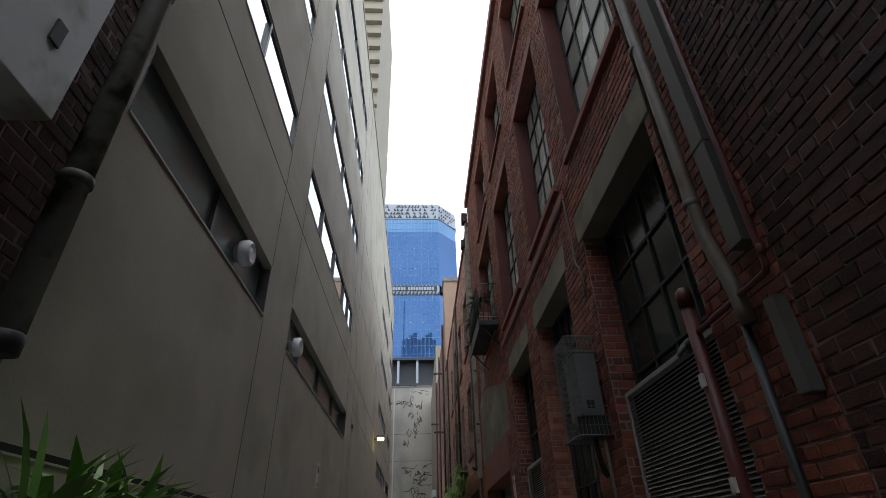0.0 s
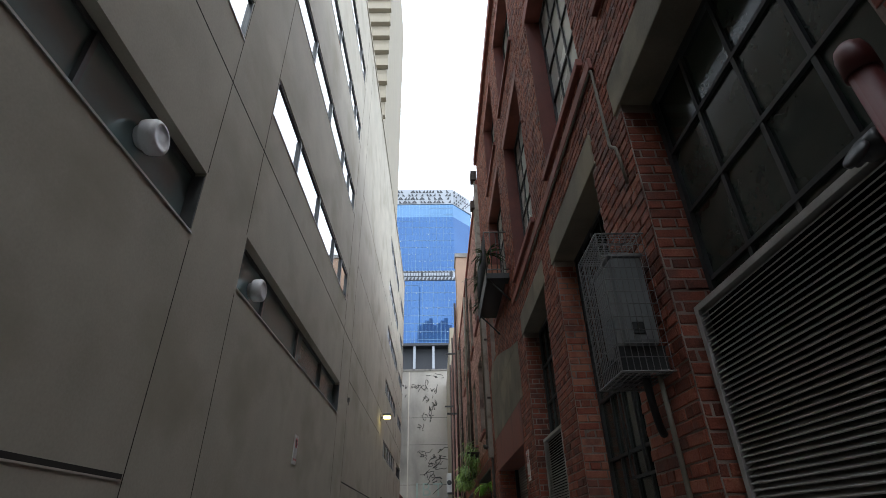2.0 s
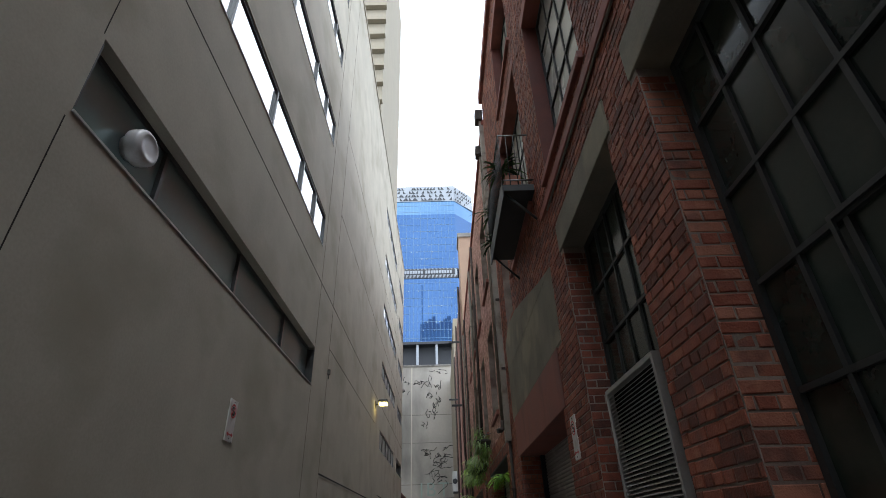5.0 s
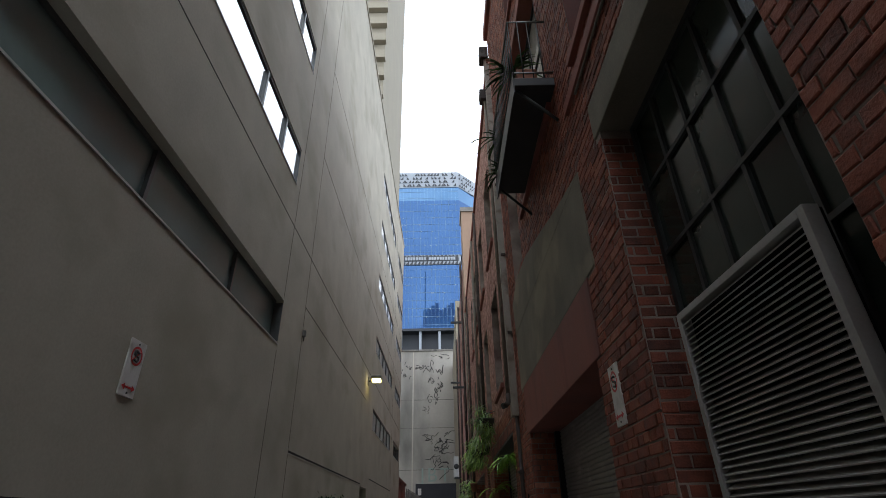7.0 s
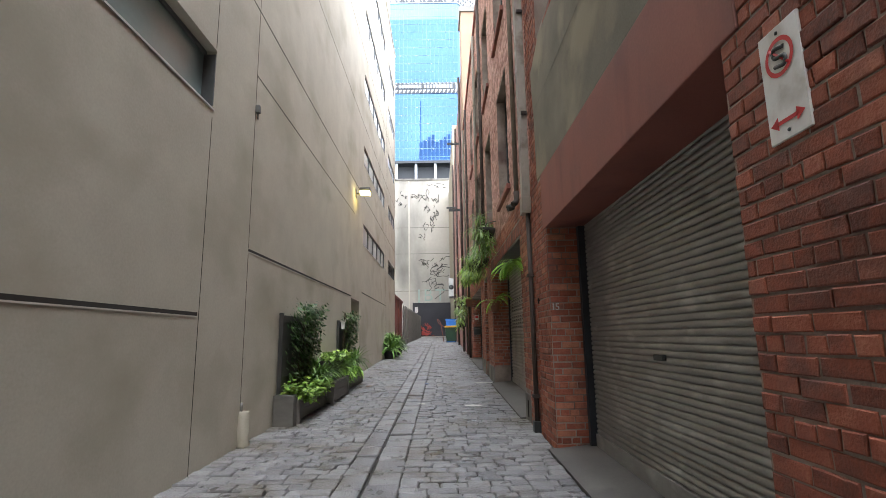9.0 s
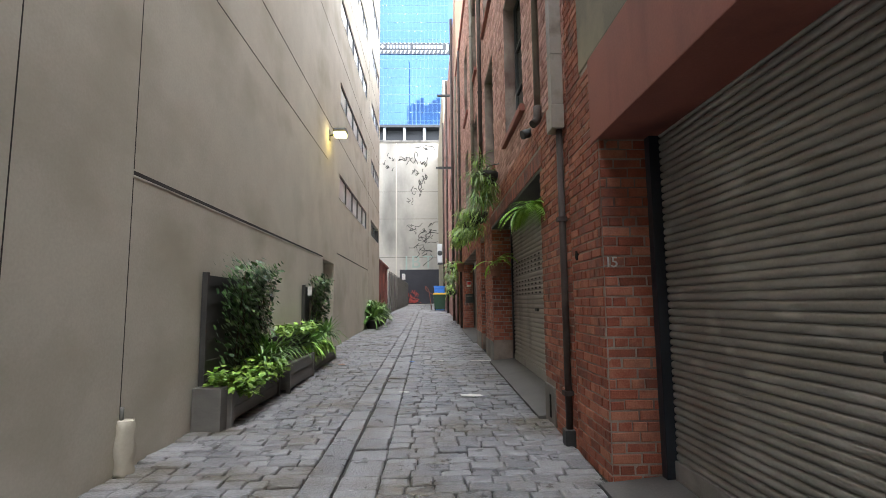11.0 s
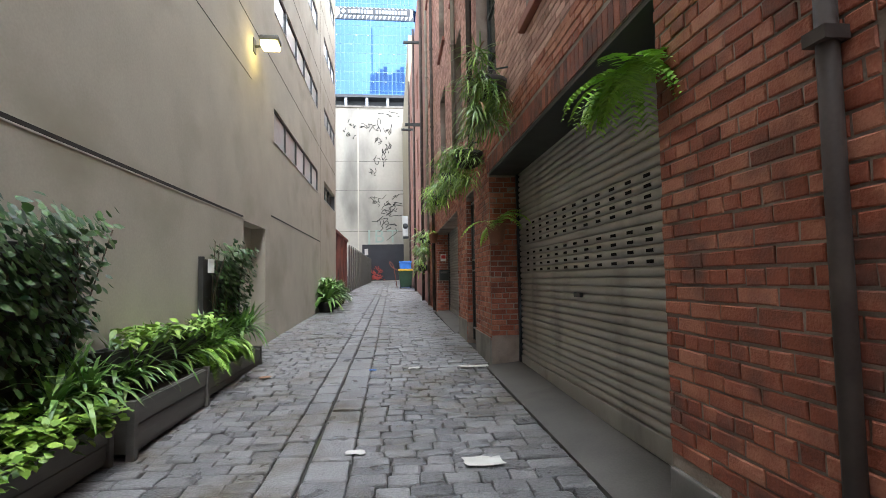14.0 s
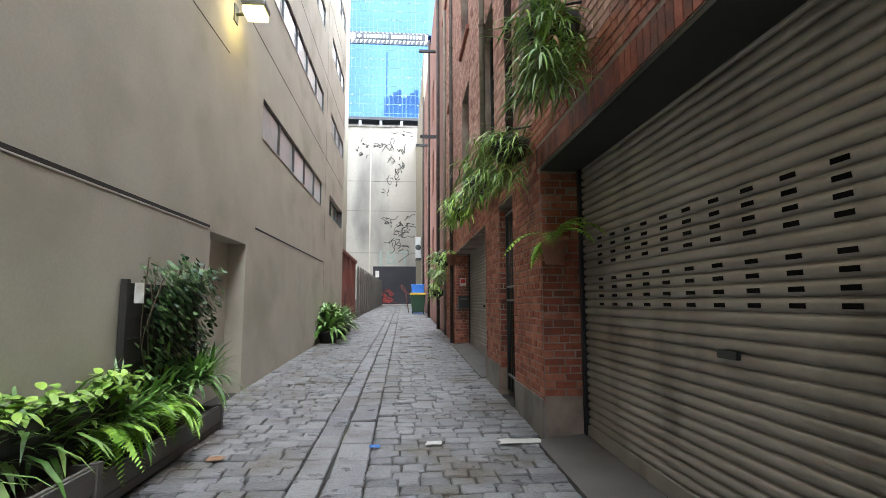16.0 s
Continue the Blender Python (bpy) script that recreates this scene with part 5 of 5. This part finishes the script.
def wall_fern(y, z, x, size, n, seed, label, potr=0.11):
    t = thing("wall_fern", label, "fern", "wall ferns")
    r = random.Random(seed)
    if potr:
        part("pot", lathe(bmesh.new(), [(potr * 0.7, 0), (potr, potr * 1.7), (potr * 1.1, potr * 1.75), (potr * 1.1, potr * 2.1), (potr * 0.9, potr * 2.1)], pose(x, y, z - potr * 2), 14), TERRACOTTA, t)
    if potr:
        part("hook", tb([(x + 0.02, y, z - potr * 0.5), (RX + 0.03 if x < RX else x, y - 0.02 if x < RX else 21.99, z - potr * 0.5)], 0.012, 6), STEEL_DARK, t)
    v, f = [], []
    fern(r, x, y, z, size, n, v, f, (-0.5, 0.15))
    foliage(t, LEAF_FERN, v, f)


wall_fern(17.3, 2.78, RX - 0.1, 0.5, 46, 3, "bright green fern hanging at the garage corner", 0)
wall_fern(21.6, 2.45, RX + 0.02, 0.6, 12, 4, "small bright fern in a terracotta wall pot", 0.13)
wall_fern(30.95, 3.2, RX - 0.1, 0.5, 10, 6, "small fern in a terracotta pot", 0.16)
# balcony plants
for k, (y, s) in enumerate(((11.6, 0.5), (12.9, 0.6), (13.0, 0.4))):
    v, f = [], []
    strap_plant(rng, BX + 0.1, y, BZ + 0.9 if k < 2 else BZ + 0.3, s, 40, v, f, 0.03, 1.5)
    foliage(tagged(new("balcony_plant"), "spiky plant reaching through the balcony railing", "plant"), LEAF_DARK, v, f)

plate = thing("wall_notice", "small red and white notice on the brick pier", "sign")
part("sheet", bx(RX + 0.12, RX + 0.3, 30.87, 30.885, 2.28, 2.5), SIGN_WHITE, plate)
part("print", bx(RX + 0.14, RX + 0.28, 30.862, 30.869, 2.36, 2.47), SIGN_RED, plate)
mail = thing("letter_box", "black metal letter box on the brick pier", "letter box")
part("case", bx(RX + 0.06, RX + 0.36, 30.75, 30.885, 1.65, 2.0, bevel=0.01), STEEL_DARK, mail)
part("flap", bx(RX + 0.1, RX + 0.32, 30.735, 30.749, 1.88, 1.94, bevel=0.004), PIPE_GREY, mail)

# ---------------------------------------------------------------- far end of the lane
wall_r3 = thing("wall_right_far", "far brick building with pale cornice and pipes", "wall", kind="structure")
holes3 = [(a, a + 1.3, z, z + 2.2) for a in (37.5, 41.5, 45.5, 49.5) for z in (3.4, 7.4, 11.2)]
part("wall_core", wall_mesh(RX + 0.02, RX + 0.5, 35.01, 55.0, -1, 17.0, holes3), BRICK_FAR, wall_r3)
part("back_wall", bx(RX + 0.8, RX + 8, 35.01, 55, -1, 16.9), BRICK_FAR, wall_r3)
part("chimney", bx(RX + 0.0, RX + 1.6, 34.2, 35.9, 12.6, 19.5), BRICK_TAN, wall_r3, "tan brick chimney stack")
part("chimney_cap", bx(RX - 0.08, RX + 1.7, 34.1, 36.0, 19.5, 19.8), CONCRETE, wall_r3)
part("wall_core", bx(RX + 0.0, RX + 8, 55.01, 79, -1, 22.0), FAR_CREAM, wall_r3)
for y in (36.5, 44.0, 52.0):
    pipe_run("facade_pipe", [(1.78, y, 16.8), (1.78, y, gz(y))], 0.07, PIPE_BROWN, "dark pipe on far brick facade")
for y, z in ((40.0, 14.0), (47.0, 11.5), (38.0, 9.0)):
    bt = thing("wall_bracket", "dark iron bracket sticking out of far wall", "bracket")
    part("arm", bx(1.1, RX + 0.03, y, y + 0.12, z, z + 0.12), STEEL_DARK, bt)

EY = 79.0
wall_end = thing("wall_end", "tall stained pale concrete wall closing the lane", "wall", kind="structure")
part("wall_panel", bx(-14, 9, EY, EY + 0.6, -1, 24.1), CEMENT_WALL, wall_end)
part("coping", bx(-14, 9, EY - 0.15, EY + 0.7, 24.1, 24.35), CONCRETE, wall_end)
for z in (7.9, 13.2, 17.0):
    part("joint", bx(-14, 9, EY - 0.01, EY + 0.05, z, z + 0.07), CONCRETE, wall_end)
part("joint", bx(-3.95, -3.78, EY - 0.08, EY + 0.05, 1, 24), GROOVE_EDGE, wall_end)
gate_end = thing("sliding_gate", "wide dark painted gate in the end wall", "gate")
part("leaf", bx(-3.4, 2.3, EY - 0.12, EY - 0.02, 1.55, 6.25), DOOR_BLACK, gate_end)
part("threshold", bx(-3.4, 2.3, EY - 0.3, EY - 0.02, 1.5, 1.62), GROOVE_EDGE, gate_end)
part("notice", bx(-3.1, -2.65, EY - 0.14, EY - 0.121, 4.9, 5.7), SIGN_WHITE, gate_end)
ped = bmesh.new()
grr = random.Random(4)
for k in range(90):
    a = grr.uniform(0, math.pi)
    q = grr.uniform(0.1, 1.25)
    c = (-1.75 + math.cos(a) * q, EY - 0.125, 1.75 + math.sin(a) * q * 1.3)
    tube(ped, [c, (c[0] + grr.uniform(-0.25, 0.25), EY - 0.125, c[2] + grr.uniform(-0.1, 0.3))], 0.07, 4)
part("spray_mark", ped, GRAFFITI_RED, gate_end, "red spray-painted mark")


def tag_marks(x, z, w, h, n, seed, mat=None, r=0.05):
    """Loose spray strokes that spell nothing."""
    g = random.Random(seed)
    bm = bmesh.new()
    for _ in range(n):
        p = [(x + g.uniform(-w, w), EY - 0.01, z + g.uniform(-h, h))]
        for k in range(g.randint(2, 4)):
            p.append((p[-1][0] + g.uniform(-0.5, 0.5) * w, EY - 0.01, p[-1][2] + g.uniform(-0.6, 0.6) * h))
        tube(bm, bend(p, 0.2), r, 4)
    t = solid("graffiti", bm, mat or GRAFFITI, "black spray-painted scrawl on pale concrete wall", "graffiti")


tag_marks(-0.4, 11.6, 1.4, 1.0, 20, 1)
tag_marks(-0.4, 9.2, 1.3, 0.9, 18, 2)
tag_marks(-2.2, 15.6, 0.6, 0.4, 5, 3)
tag_marks(-0.9, 17.8, 0.7, 0.9, 11, 4)
tag_marks(-0.6, 20.4, 0.9, 1.3, 14, 5)
tag_marks(-4.9, 21.3, 0.8, 0.9, 7, 6)
tag_marks(-2.4, 21.8, 1.0, 0.5, 6, 7)
tag_marks(0.3, 23.2, 1.3, 0.3, 6, 8)
cu = bpy.data.curves.new("letters", "FONT")
cu.body, cu.size, cu.extrude, cu.space_character = "JBT", 2.4, 0.01, 1.25
nob = new("letters", cu)
dg = bpy.context.evaluated_depsgraph_get()
nme = bpy.data.meshes.new_from_object(nob.evaluated_get(dg))
bpy.data.objects.remove(nob)
nme.materials.clear()
nme.materials.append(GRAFFITI_PALE)
jl = tagged(new("graffiti", nme), "faded pale green spray-painted letters on concrete", "graffiti")
jl.matrix_world = pose(-2.8, EY - 0.012, 6.5, 90, 0, 0)

shed = thing("rusty_shed", "rusty red corrugated metal shed beyond the concrete building", "shed")
bmx = bmesh.new()
for k in range(34):
    y = 37.6 + k * 0.2
    box(bmx, -2.25 - (0.03 if k % 2 else 0), -2.2 - (0.03 if k % 2 else 0), y, y + 0.2, gz(y) - 0.2, 3.95)
part("cladding", bmx, RUST, shed)
part("roof_edge", bx(-2.5, -2.15, 37.5, 44.6, 3.95, 4.1, bevel=0.02), RUST, shed)
part("post", bx(-2.2, -2.1, 40.9, 41.05, 0.7, 3.95), RUST, shed)
fence = thing("fence", "grey timber paling fence with paint marks", "fence")
for k in range(60):
    y = 44.8 + k * 0.55
    part("paling", bx(-2.22 - 0.02 * (k % 3), -2.16 - 0.02 * (k % 3), y, y + 0.5, gz(y) - 0.1, gz(y) + 2.6 + 0.12 * ((k * 7) % 3)), PLANTER, fence)
part("side_wall", bx(-9, -2.6, 36.95, 78.9, -1, 2.0), CONCRETE, wall_end)

YB = 48.0
bn = thing("wheelie_bin", "dark green wheelie bin with a yellow lid", "bin")
zb = gz(YB)
bb = bmesh.new()
vs = []
for z, s in ((zb + 0.1, 0.36), (zb + 1.15, 0.46)):
    vs.append([bb.verts.new((1.3 + a * s, YB + b * s, z)) for a, b in ((-1, -1), (1, -1), (1, 1), (-1, 1))])
for k in range(4):
    bb.faces.new((vs[0][k], vs[0][(k + 1) % 4], vs[1][(k + 1) % 4], vs[1][k]))
bb.faces.new(vs[0][::-1])
bb.faces.new(vs[1])
bmesh.ops.bevel(bb, geom=bb.edges[:], offset=0.03, segments=2, affect="EDGES")
bin_body = part("body", bb, BIN_GREEN, bn)
part("lid", bx(0.81, 1.79, YB - 0.5, YB + 0.5, zb + 1.151, zb + 1.28, bevel=0.04), BIN_YELLOW, bn, "yellow lid")
for x in (0.93, 1.6):
    part("wheel", lathe(bmesh.new(), [(0.05, 0), (0.13, 0.01), (0.13, 0.06), (0.05, 0.07)], pose(x, YB - 0.3, zb + 0.13, 0, 90, 0), 16), RUBBER, bin_body)
tarp = thing("blue_crate", "blue plastic crate standing behind the bin", "crate")
part("crate", bx(0.95, 1.75, 50.0, 50.8, gz(50) - 0.02, gz(50) + 1.75, bevel=0.06), BLUE, tarp)
part("rim", bx(0.9, 1.8, 49.95, 50.85, gz(50) + 1.75, gz(50) + 1.85, bevel=0.03), BLUE, tarp)
tr_ = thing("trolley", "rusty wire trolley leaning by the crate", "trolley")
part("handle", tb(bend([(0.75, 49.8, gz(50)), (0.5, 49.8, gz(50) + 1.6), (0.2, 49.8, gz(50) + 1.9), (0.3, 49.8, gz(50) + 1.5), (0.8, 49.8, gz(50) + 1.2)], 0.2), 0.03, 6), RUST, tr_)

# cream tower behind the concrete building
cream = thing("apartment_tower", "tall cream concrete apartment tower with balcony ledges", "building")
part("wall", bx(-30, -6.3, 50.5, 75, 0, 100), FAR_CREAM, cream)
for k in range(28):
    z = 8 + k * 3.2
    part("balcony", bx(-11, -6.05, 49.7, 50.5, z, z + 1.3, bevel=0.05), FAR_CREAM, cream)
    part("ledge", bx(-11, -6.2, 50.4, 50.51, z + 1.3, z + 3.0), FAR_CREAM, cream)

# glass office tower beyond the lane
TY = 190.0
tower = thing("glass_tower", "tall blue glass office tower with white patterned crown", "building")
TL, TRX = -22.0, 17.2
out = [(TL, TY), (8.6, TY), (TRX, TY + 9), (TRX, TY + 60), (TL, TY + 60)]
for z0, z1, nm, mt in ((30, 57, "lower_glass", GLASS_DEEP), (67.5, 95, "curtain_wall", GLASS_TOWER), (99.5, 127, "curtain_wall", GLASS_TOWER), (127, 134, "upper_band", GLASS_PALE)):
    bm = bmesh.new()
    lo = [bm.verts.new((x, y, z0)) for x, y in out]
    hi = [bm.verts.new((x, y, z1)) for x, y in out]
    for k in range(5):
        bm.faces.new((lo[k], lo[(k + 1) % 5], hi[(k + 1) % 5], hi[k]))
    bm.faces.new(hi)
    bm.faces.new(lo[::-1])
    part(nm, bm, mt, tower)
bm = bmesh.new()
lo = [bm.verts.new((x + (0.4 if x > 10 else 0), y - 0.3, 134)) for x, y in out]
hi = [bm.verts.new((x, y - 0.3, 142.3)) for x, y in out]
for k in range(5):
    bm.faces.new((lo[k], lo[(k + 1) % 5], hi[(k + 1) % 5], hi[k]))
bm.faces.new(hi)
bm.faces.new(lo[::-1])
part("crown", bm, TOWER_WHITE, tower, "white perforated crown")
tri = bmesh.new()
tr = random.Random(9)
for j in range(4):
    for i in range(22):
        x, z = TL + 0.4 + i * 1.4 + (0.7 if j % 2 else 0), 134.4 + j * 1.95
        if x > 7:
            continue
        if tr.random() < 0.75:
            pts = [(x, z), (x + 1.3, z), (x + (1.3 if tr.random() < 0.5 else 0), z + 1.7)]
            tri.faces.new([tri.verts.new((a, TY - 0.45, b)) for a, b in pts])
            # the same pattern round the cut corner
    for i in range(8):
        s, z = i / 8, 134.4 + j * 1.95
        if tr.random() < 0.7:
            tri.faces.new([tri.verts.new((8.8 + 8.4 * q, TY - 0.45 + 9 * q, b)) for q, b in ((s, z), (s + 0.11, z), (s + 0.11, z + 1.7))])
part("crown_openings", tri, TOWER_DARK, tower)["kind"] = "stuff"
sign_band = part("sign_band", bx(TL, 8.6, TY - 0.3, TY + 50, 95, 99.5), TOWER_WHITE, tower)
zig = bmesh.new()
for i in range(20):
    x = TL + i * 1.55
    for a, b in (((x, 95.0), (x + 1.4, 96.9)), ((x + 0.2, 99.4), (x + 1.5, 98.6))):
        zig.faces.new([zig.verts.new(p) for p in ((a[0], TY - 0.4, a[1]), (b[0], TY - 0.4, a[1]), (b[0], TY - 0.4, b[1]))])
part("band_openings", zig, TOWER_DARK, tower)["kind"] = "stuff"
part("sign_backing", bx(-17.5, 7.6, TY - 0.5, TY - 0.35, 96.6, 98.9), TOWER_DARK, tower)
lt = bmesh.new()
x = -14.6
for wd in (8, 10):
    for k in range(wd):
        box(lt, x, x + 0.86, TY - 0.65, TY - 0.5, 97.0, 98.4)
        if k % 3 != 1:
            box(lt, x + 0.25, x + 0.6, TY - 0.7, TY - 0.64, 97.3, 98.1)
        x += 1.13
    x += 0.8
part("sign_letters", lt, TOWER_WHITE, sign_band, "white sign lettering blocks")["kind"] = "stuff"
dm = bmesh.new()
dm.faces.new([dm.verts.new(p) for p in ((-17.2, TY - 0.66, 97.7), (-16.2, TY - 0.66, 96.7), (-15.2, TY - 0.66, 97.7), (-16.2, TY - 0.66, 98.7))])
part("sign_mark", dm, TOWER_WHITE, sign_band)
ln = bmesh.new()
for i in range(20):
    x = TL + i * 1.53
    for z0, z1 in ((30, 57), (67.5, 95), (99.5, 134)):
        box(ln, x, x + 0.09, TY - 0.06, TY, z0, z1)
for z in [32 + 3.4 * k for k in range(7)] + [69 + 3.4 * k for k in range(8)] + [101 + 3.4 * k for k in range(10)]:
    box(ln, TL, 8.6, TY - 0.05, TY, z, z + 0.13)
part("mullion_grid", ln, TOWER_LINE, tower)["kind"] = "stuff"
dl = bmesh.new()
for k in range(46):
    x, z = tr.uniform(TL, 8), tr.choice((72.4, 75.8, 79.2, 82.6, 86, 89.4, 104.4, 107.8, 111.2, 114.6, 118))
    box(dl, x, x + 0.35, TY - 0.1, TY, z - 0.35, z)
part("ceiling_lights", dl, TOWER_WHITE, tower)["kind"] = "stuff"
# Reflected rooftops and mast painted on the facade as darker glass.
rf = bmesh.new()
for k in range(9):
    x = -7 + k * 1.53
    box(rf, x, x + 1.45, TY - 0.04, TY - 0.02, 68, 75 + (k * 5) % 4)
box(rf, -6.4, -6.0, TY - 0.04, TY - 0.02, 75, 92)
part("skyline_reflection", rf, GLASS_DEEP, tower)["kind"] = "stuff"
part("open_floor_back", bx(TL, 8.6, TY + 4, TY + 50, 57, 67.5), TOWER_DARK, tower)
part("slab", bx(TL, 8.6, TY - 0.2, TY + 4, 66.6, 67.6), TOWER_DARK, tower)
part("slab", bx(TL, 8.6, TY - 0.2, TY + 4, 56.6, 57.4), TOWER_DARK, tower)
for x in (-16, -8.6, -1.2, 6):
    part("column", bx(x, x + 0.9, TY + 0.4, TY + 1.2, 57.4, 66.6), TOWER_WHITE, tower)
part("podium", bx(TL, TRX, TY, TY + 60, 0, 30), GLASS_DEEP, tower)

# unseen wall added behind the start to keep sky light out of the lane
back = thing("sky_block_wall", "unseen plain brick wall added behind to block sky", "wall", kind="structure")
part("wall_panel", bx(-8, 8, -9.6, -9.05, -1, 16), BRICK_OLD, back)

# ---------------------------------------------------------------- litter
for k, (x, y, w, d, m, lb) in enumerate(((1.6, 21.9, 0.42, 0.16, PAPER, "pale crushed paper on the setts"), (1.1, 18.4, 0.3, 0.17, PAPER, "pale worn paper scrap on setts"),
                                        (0.74, 21.9, 0.16, 0.1, PAPER, "small white scrap on the setts"), (-1.25, 21.6, 0.14, 0.1, LEAF_DRY, "dry brown leaf on the setts"),
                                        (0.16, 21.85, 0.1, 0.1, BLUE, "blue scrap on the setts"), (0.15, 18.7, 0.15, 0.1, PAPER, "white scrap on the setts"))):
    bm = bmesh.new()
    z = gz(y) + 0.012
    bmesh.ops.create_grid(bm, x_segments=4, y_segments=3, size=0.5)
    lr = random.Random(k)
    for v in bm.verts:
        v.co = Vector((x + v.co.x * w * lr.uniform(0.85, 1.1), y + v.co.y * d * lr.uniform(0.8, 1.1), z + lr.uniform(0, 0.012)))
    r = bmesh.ops.extrude_face_region(bm, geom=bm.faces[:])
    for v in r["geom"]:
        if isinstance(v, bmesh.types.BMVert):
            v.co.z += 0.004
    solid("litter", bm, m, lb, "litter")

# ---------------------------------------------------------------- single bricks
cache = {}
for parent, apart, u, n, mat in LATE:
    for bo, w, h, d in apart:
        key = (round(w, 2), round(d, 3), u, n)
        if key not in cache:
            v, f = [], []
            brick_geo((0, 0, 0), u, n, w, h, d, v, f)
            me = bpy.data.meshes.new("brick")
            me.from_pydata(v, [], f)
            me.materials.append(mat)
            cache[key] = me
        b = new("brick", cache[key])
        b.parent = parent
        b.location = bo

# ---------------------------------------------------------------- setts
SR = random.Random(3)


def sett_geo(x0, x1, y0, y1, z0, z1, top, verts, faces):
    """A worn sett: cut corners, sides, a rounded shoulder and an uneven, slightly domed top."""
    k = len(verts)
    w, d = x1 - x0, y1 - y0
    outline = []
    for cx, cy, sx, sy, flip in ((x0, y0, 1, 1, 0), (x1, y0, -1, 1, 1), (x1, y1, -1, -1, 0), (x0, y1, 1, -1, 1)):
        cx += sx * SR.uniform(-0.006, 0.01)
        cy += sy * SR.uniform(-0.006, 0.009)
        a, b = SR.uniform(0.006, 0.024), SR.uniform(0.006, 0.022)
        two = [(cx, cy + sy * b), (cx + sx * a, cy)]
        outline += two[::-1] if flip else two
    mx, my = (x0 + x1) / 2, (y0 + y1) / 2
    tx, ty = SR.uniform(-0.03, 0.03), SR.uniform(-0.035, 0.035)
    for dep, ins in ((-0.06, 0.0), (-0.014, 0.0), (-0.004, 0.006), (0.0, 0.018)):
        for x, y in outline:
            px, py = x + (mx - x) * 2 * ins / w, y + (my - y) * 2 * ins / d
            z = z0 + (z1 - z0) * (py - y0) / d
            tilt = (px - mx) * tx + (py - my) * ty + SR.uniform(-0.002, 0.002) if dep > -0.05 else 0
            verts.append((px, py, z + top + dep + tilt))
    for ring in (0, 8, 16):
        for i in range(8):
            faces.append((k + ring + i, k + ring + (i + 1) % 8, k + ring + 8 + (i + 1) % 8, k + ring + 8 + i))
    faces.append(tuple(range(k + 24, k + 32)))


sv, sf = [], []
singles = 0
XL, XR = LX + 0.0, RX - 0.02
STRIP = ((-0.45, -0.2), (-0.182, 0.13))


def place(x0, x1, y0, y1):
    global singles
    j = SR.uniform(0.0, 0.005)
    top = SR.gauss(0, 0.006)
    if 17.4 < y0 < 21.0 and singles < 300:
        v, f = [], []
        sett_geo(x0 + j, x1 - j, y0 + j, y1 - j, gz(y0), gz(y1), top, v, f)
        cx, cy, cz = (x0 + x1) / 2, (y0 + y1) / 2, gz(y0)
        s = quads("sett", [(a - cx, b - cy, c - cz) for a, b, c in v], f, STONE, pavement)
        s.location = (cx, cy, cz)
        singles += 1
    else:
        sett_geo(x0 + j, x1 - j, y0 + j, y1 - j, gz(y0), gz(y1), top, sv, sf)


y = -4.0
while y < 78.8:
    d = SR.uniform(0.13, 0.19) if y < 45 else 0.4
    for xa, xb in ((XL, STRIP[0][0] - 0.004), (STRIP[-1][1] + 0.002, RX - 0.112 if any(a < y + d and y < b for a, b in APRONS) else XR)):
        x = xa
        while x < xb - 0.05:
            w = SR.uniform(0.17, 0.3) if y < 45 else 0.5
            if xb - x - w < 0.13:
                w = xb - x
            place(x, x + w, y + SR.uniform(-0.006, 0.006), y + d)
            x += w
    y += d
for xa, xb in STRIP:
    y = -4.0
    while y < 78.5:
        d = SR.uniform(0.28, 0.5)
        place(xa, xb, y, y + d)
        y += d
quads("sett_bed", sv, sf, STONE, pavement, kind="stuff")
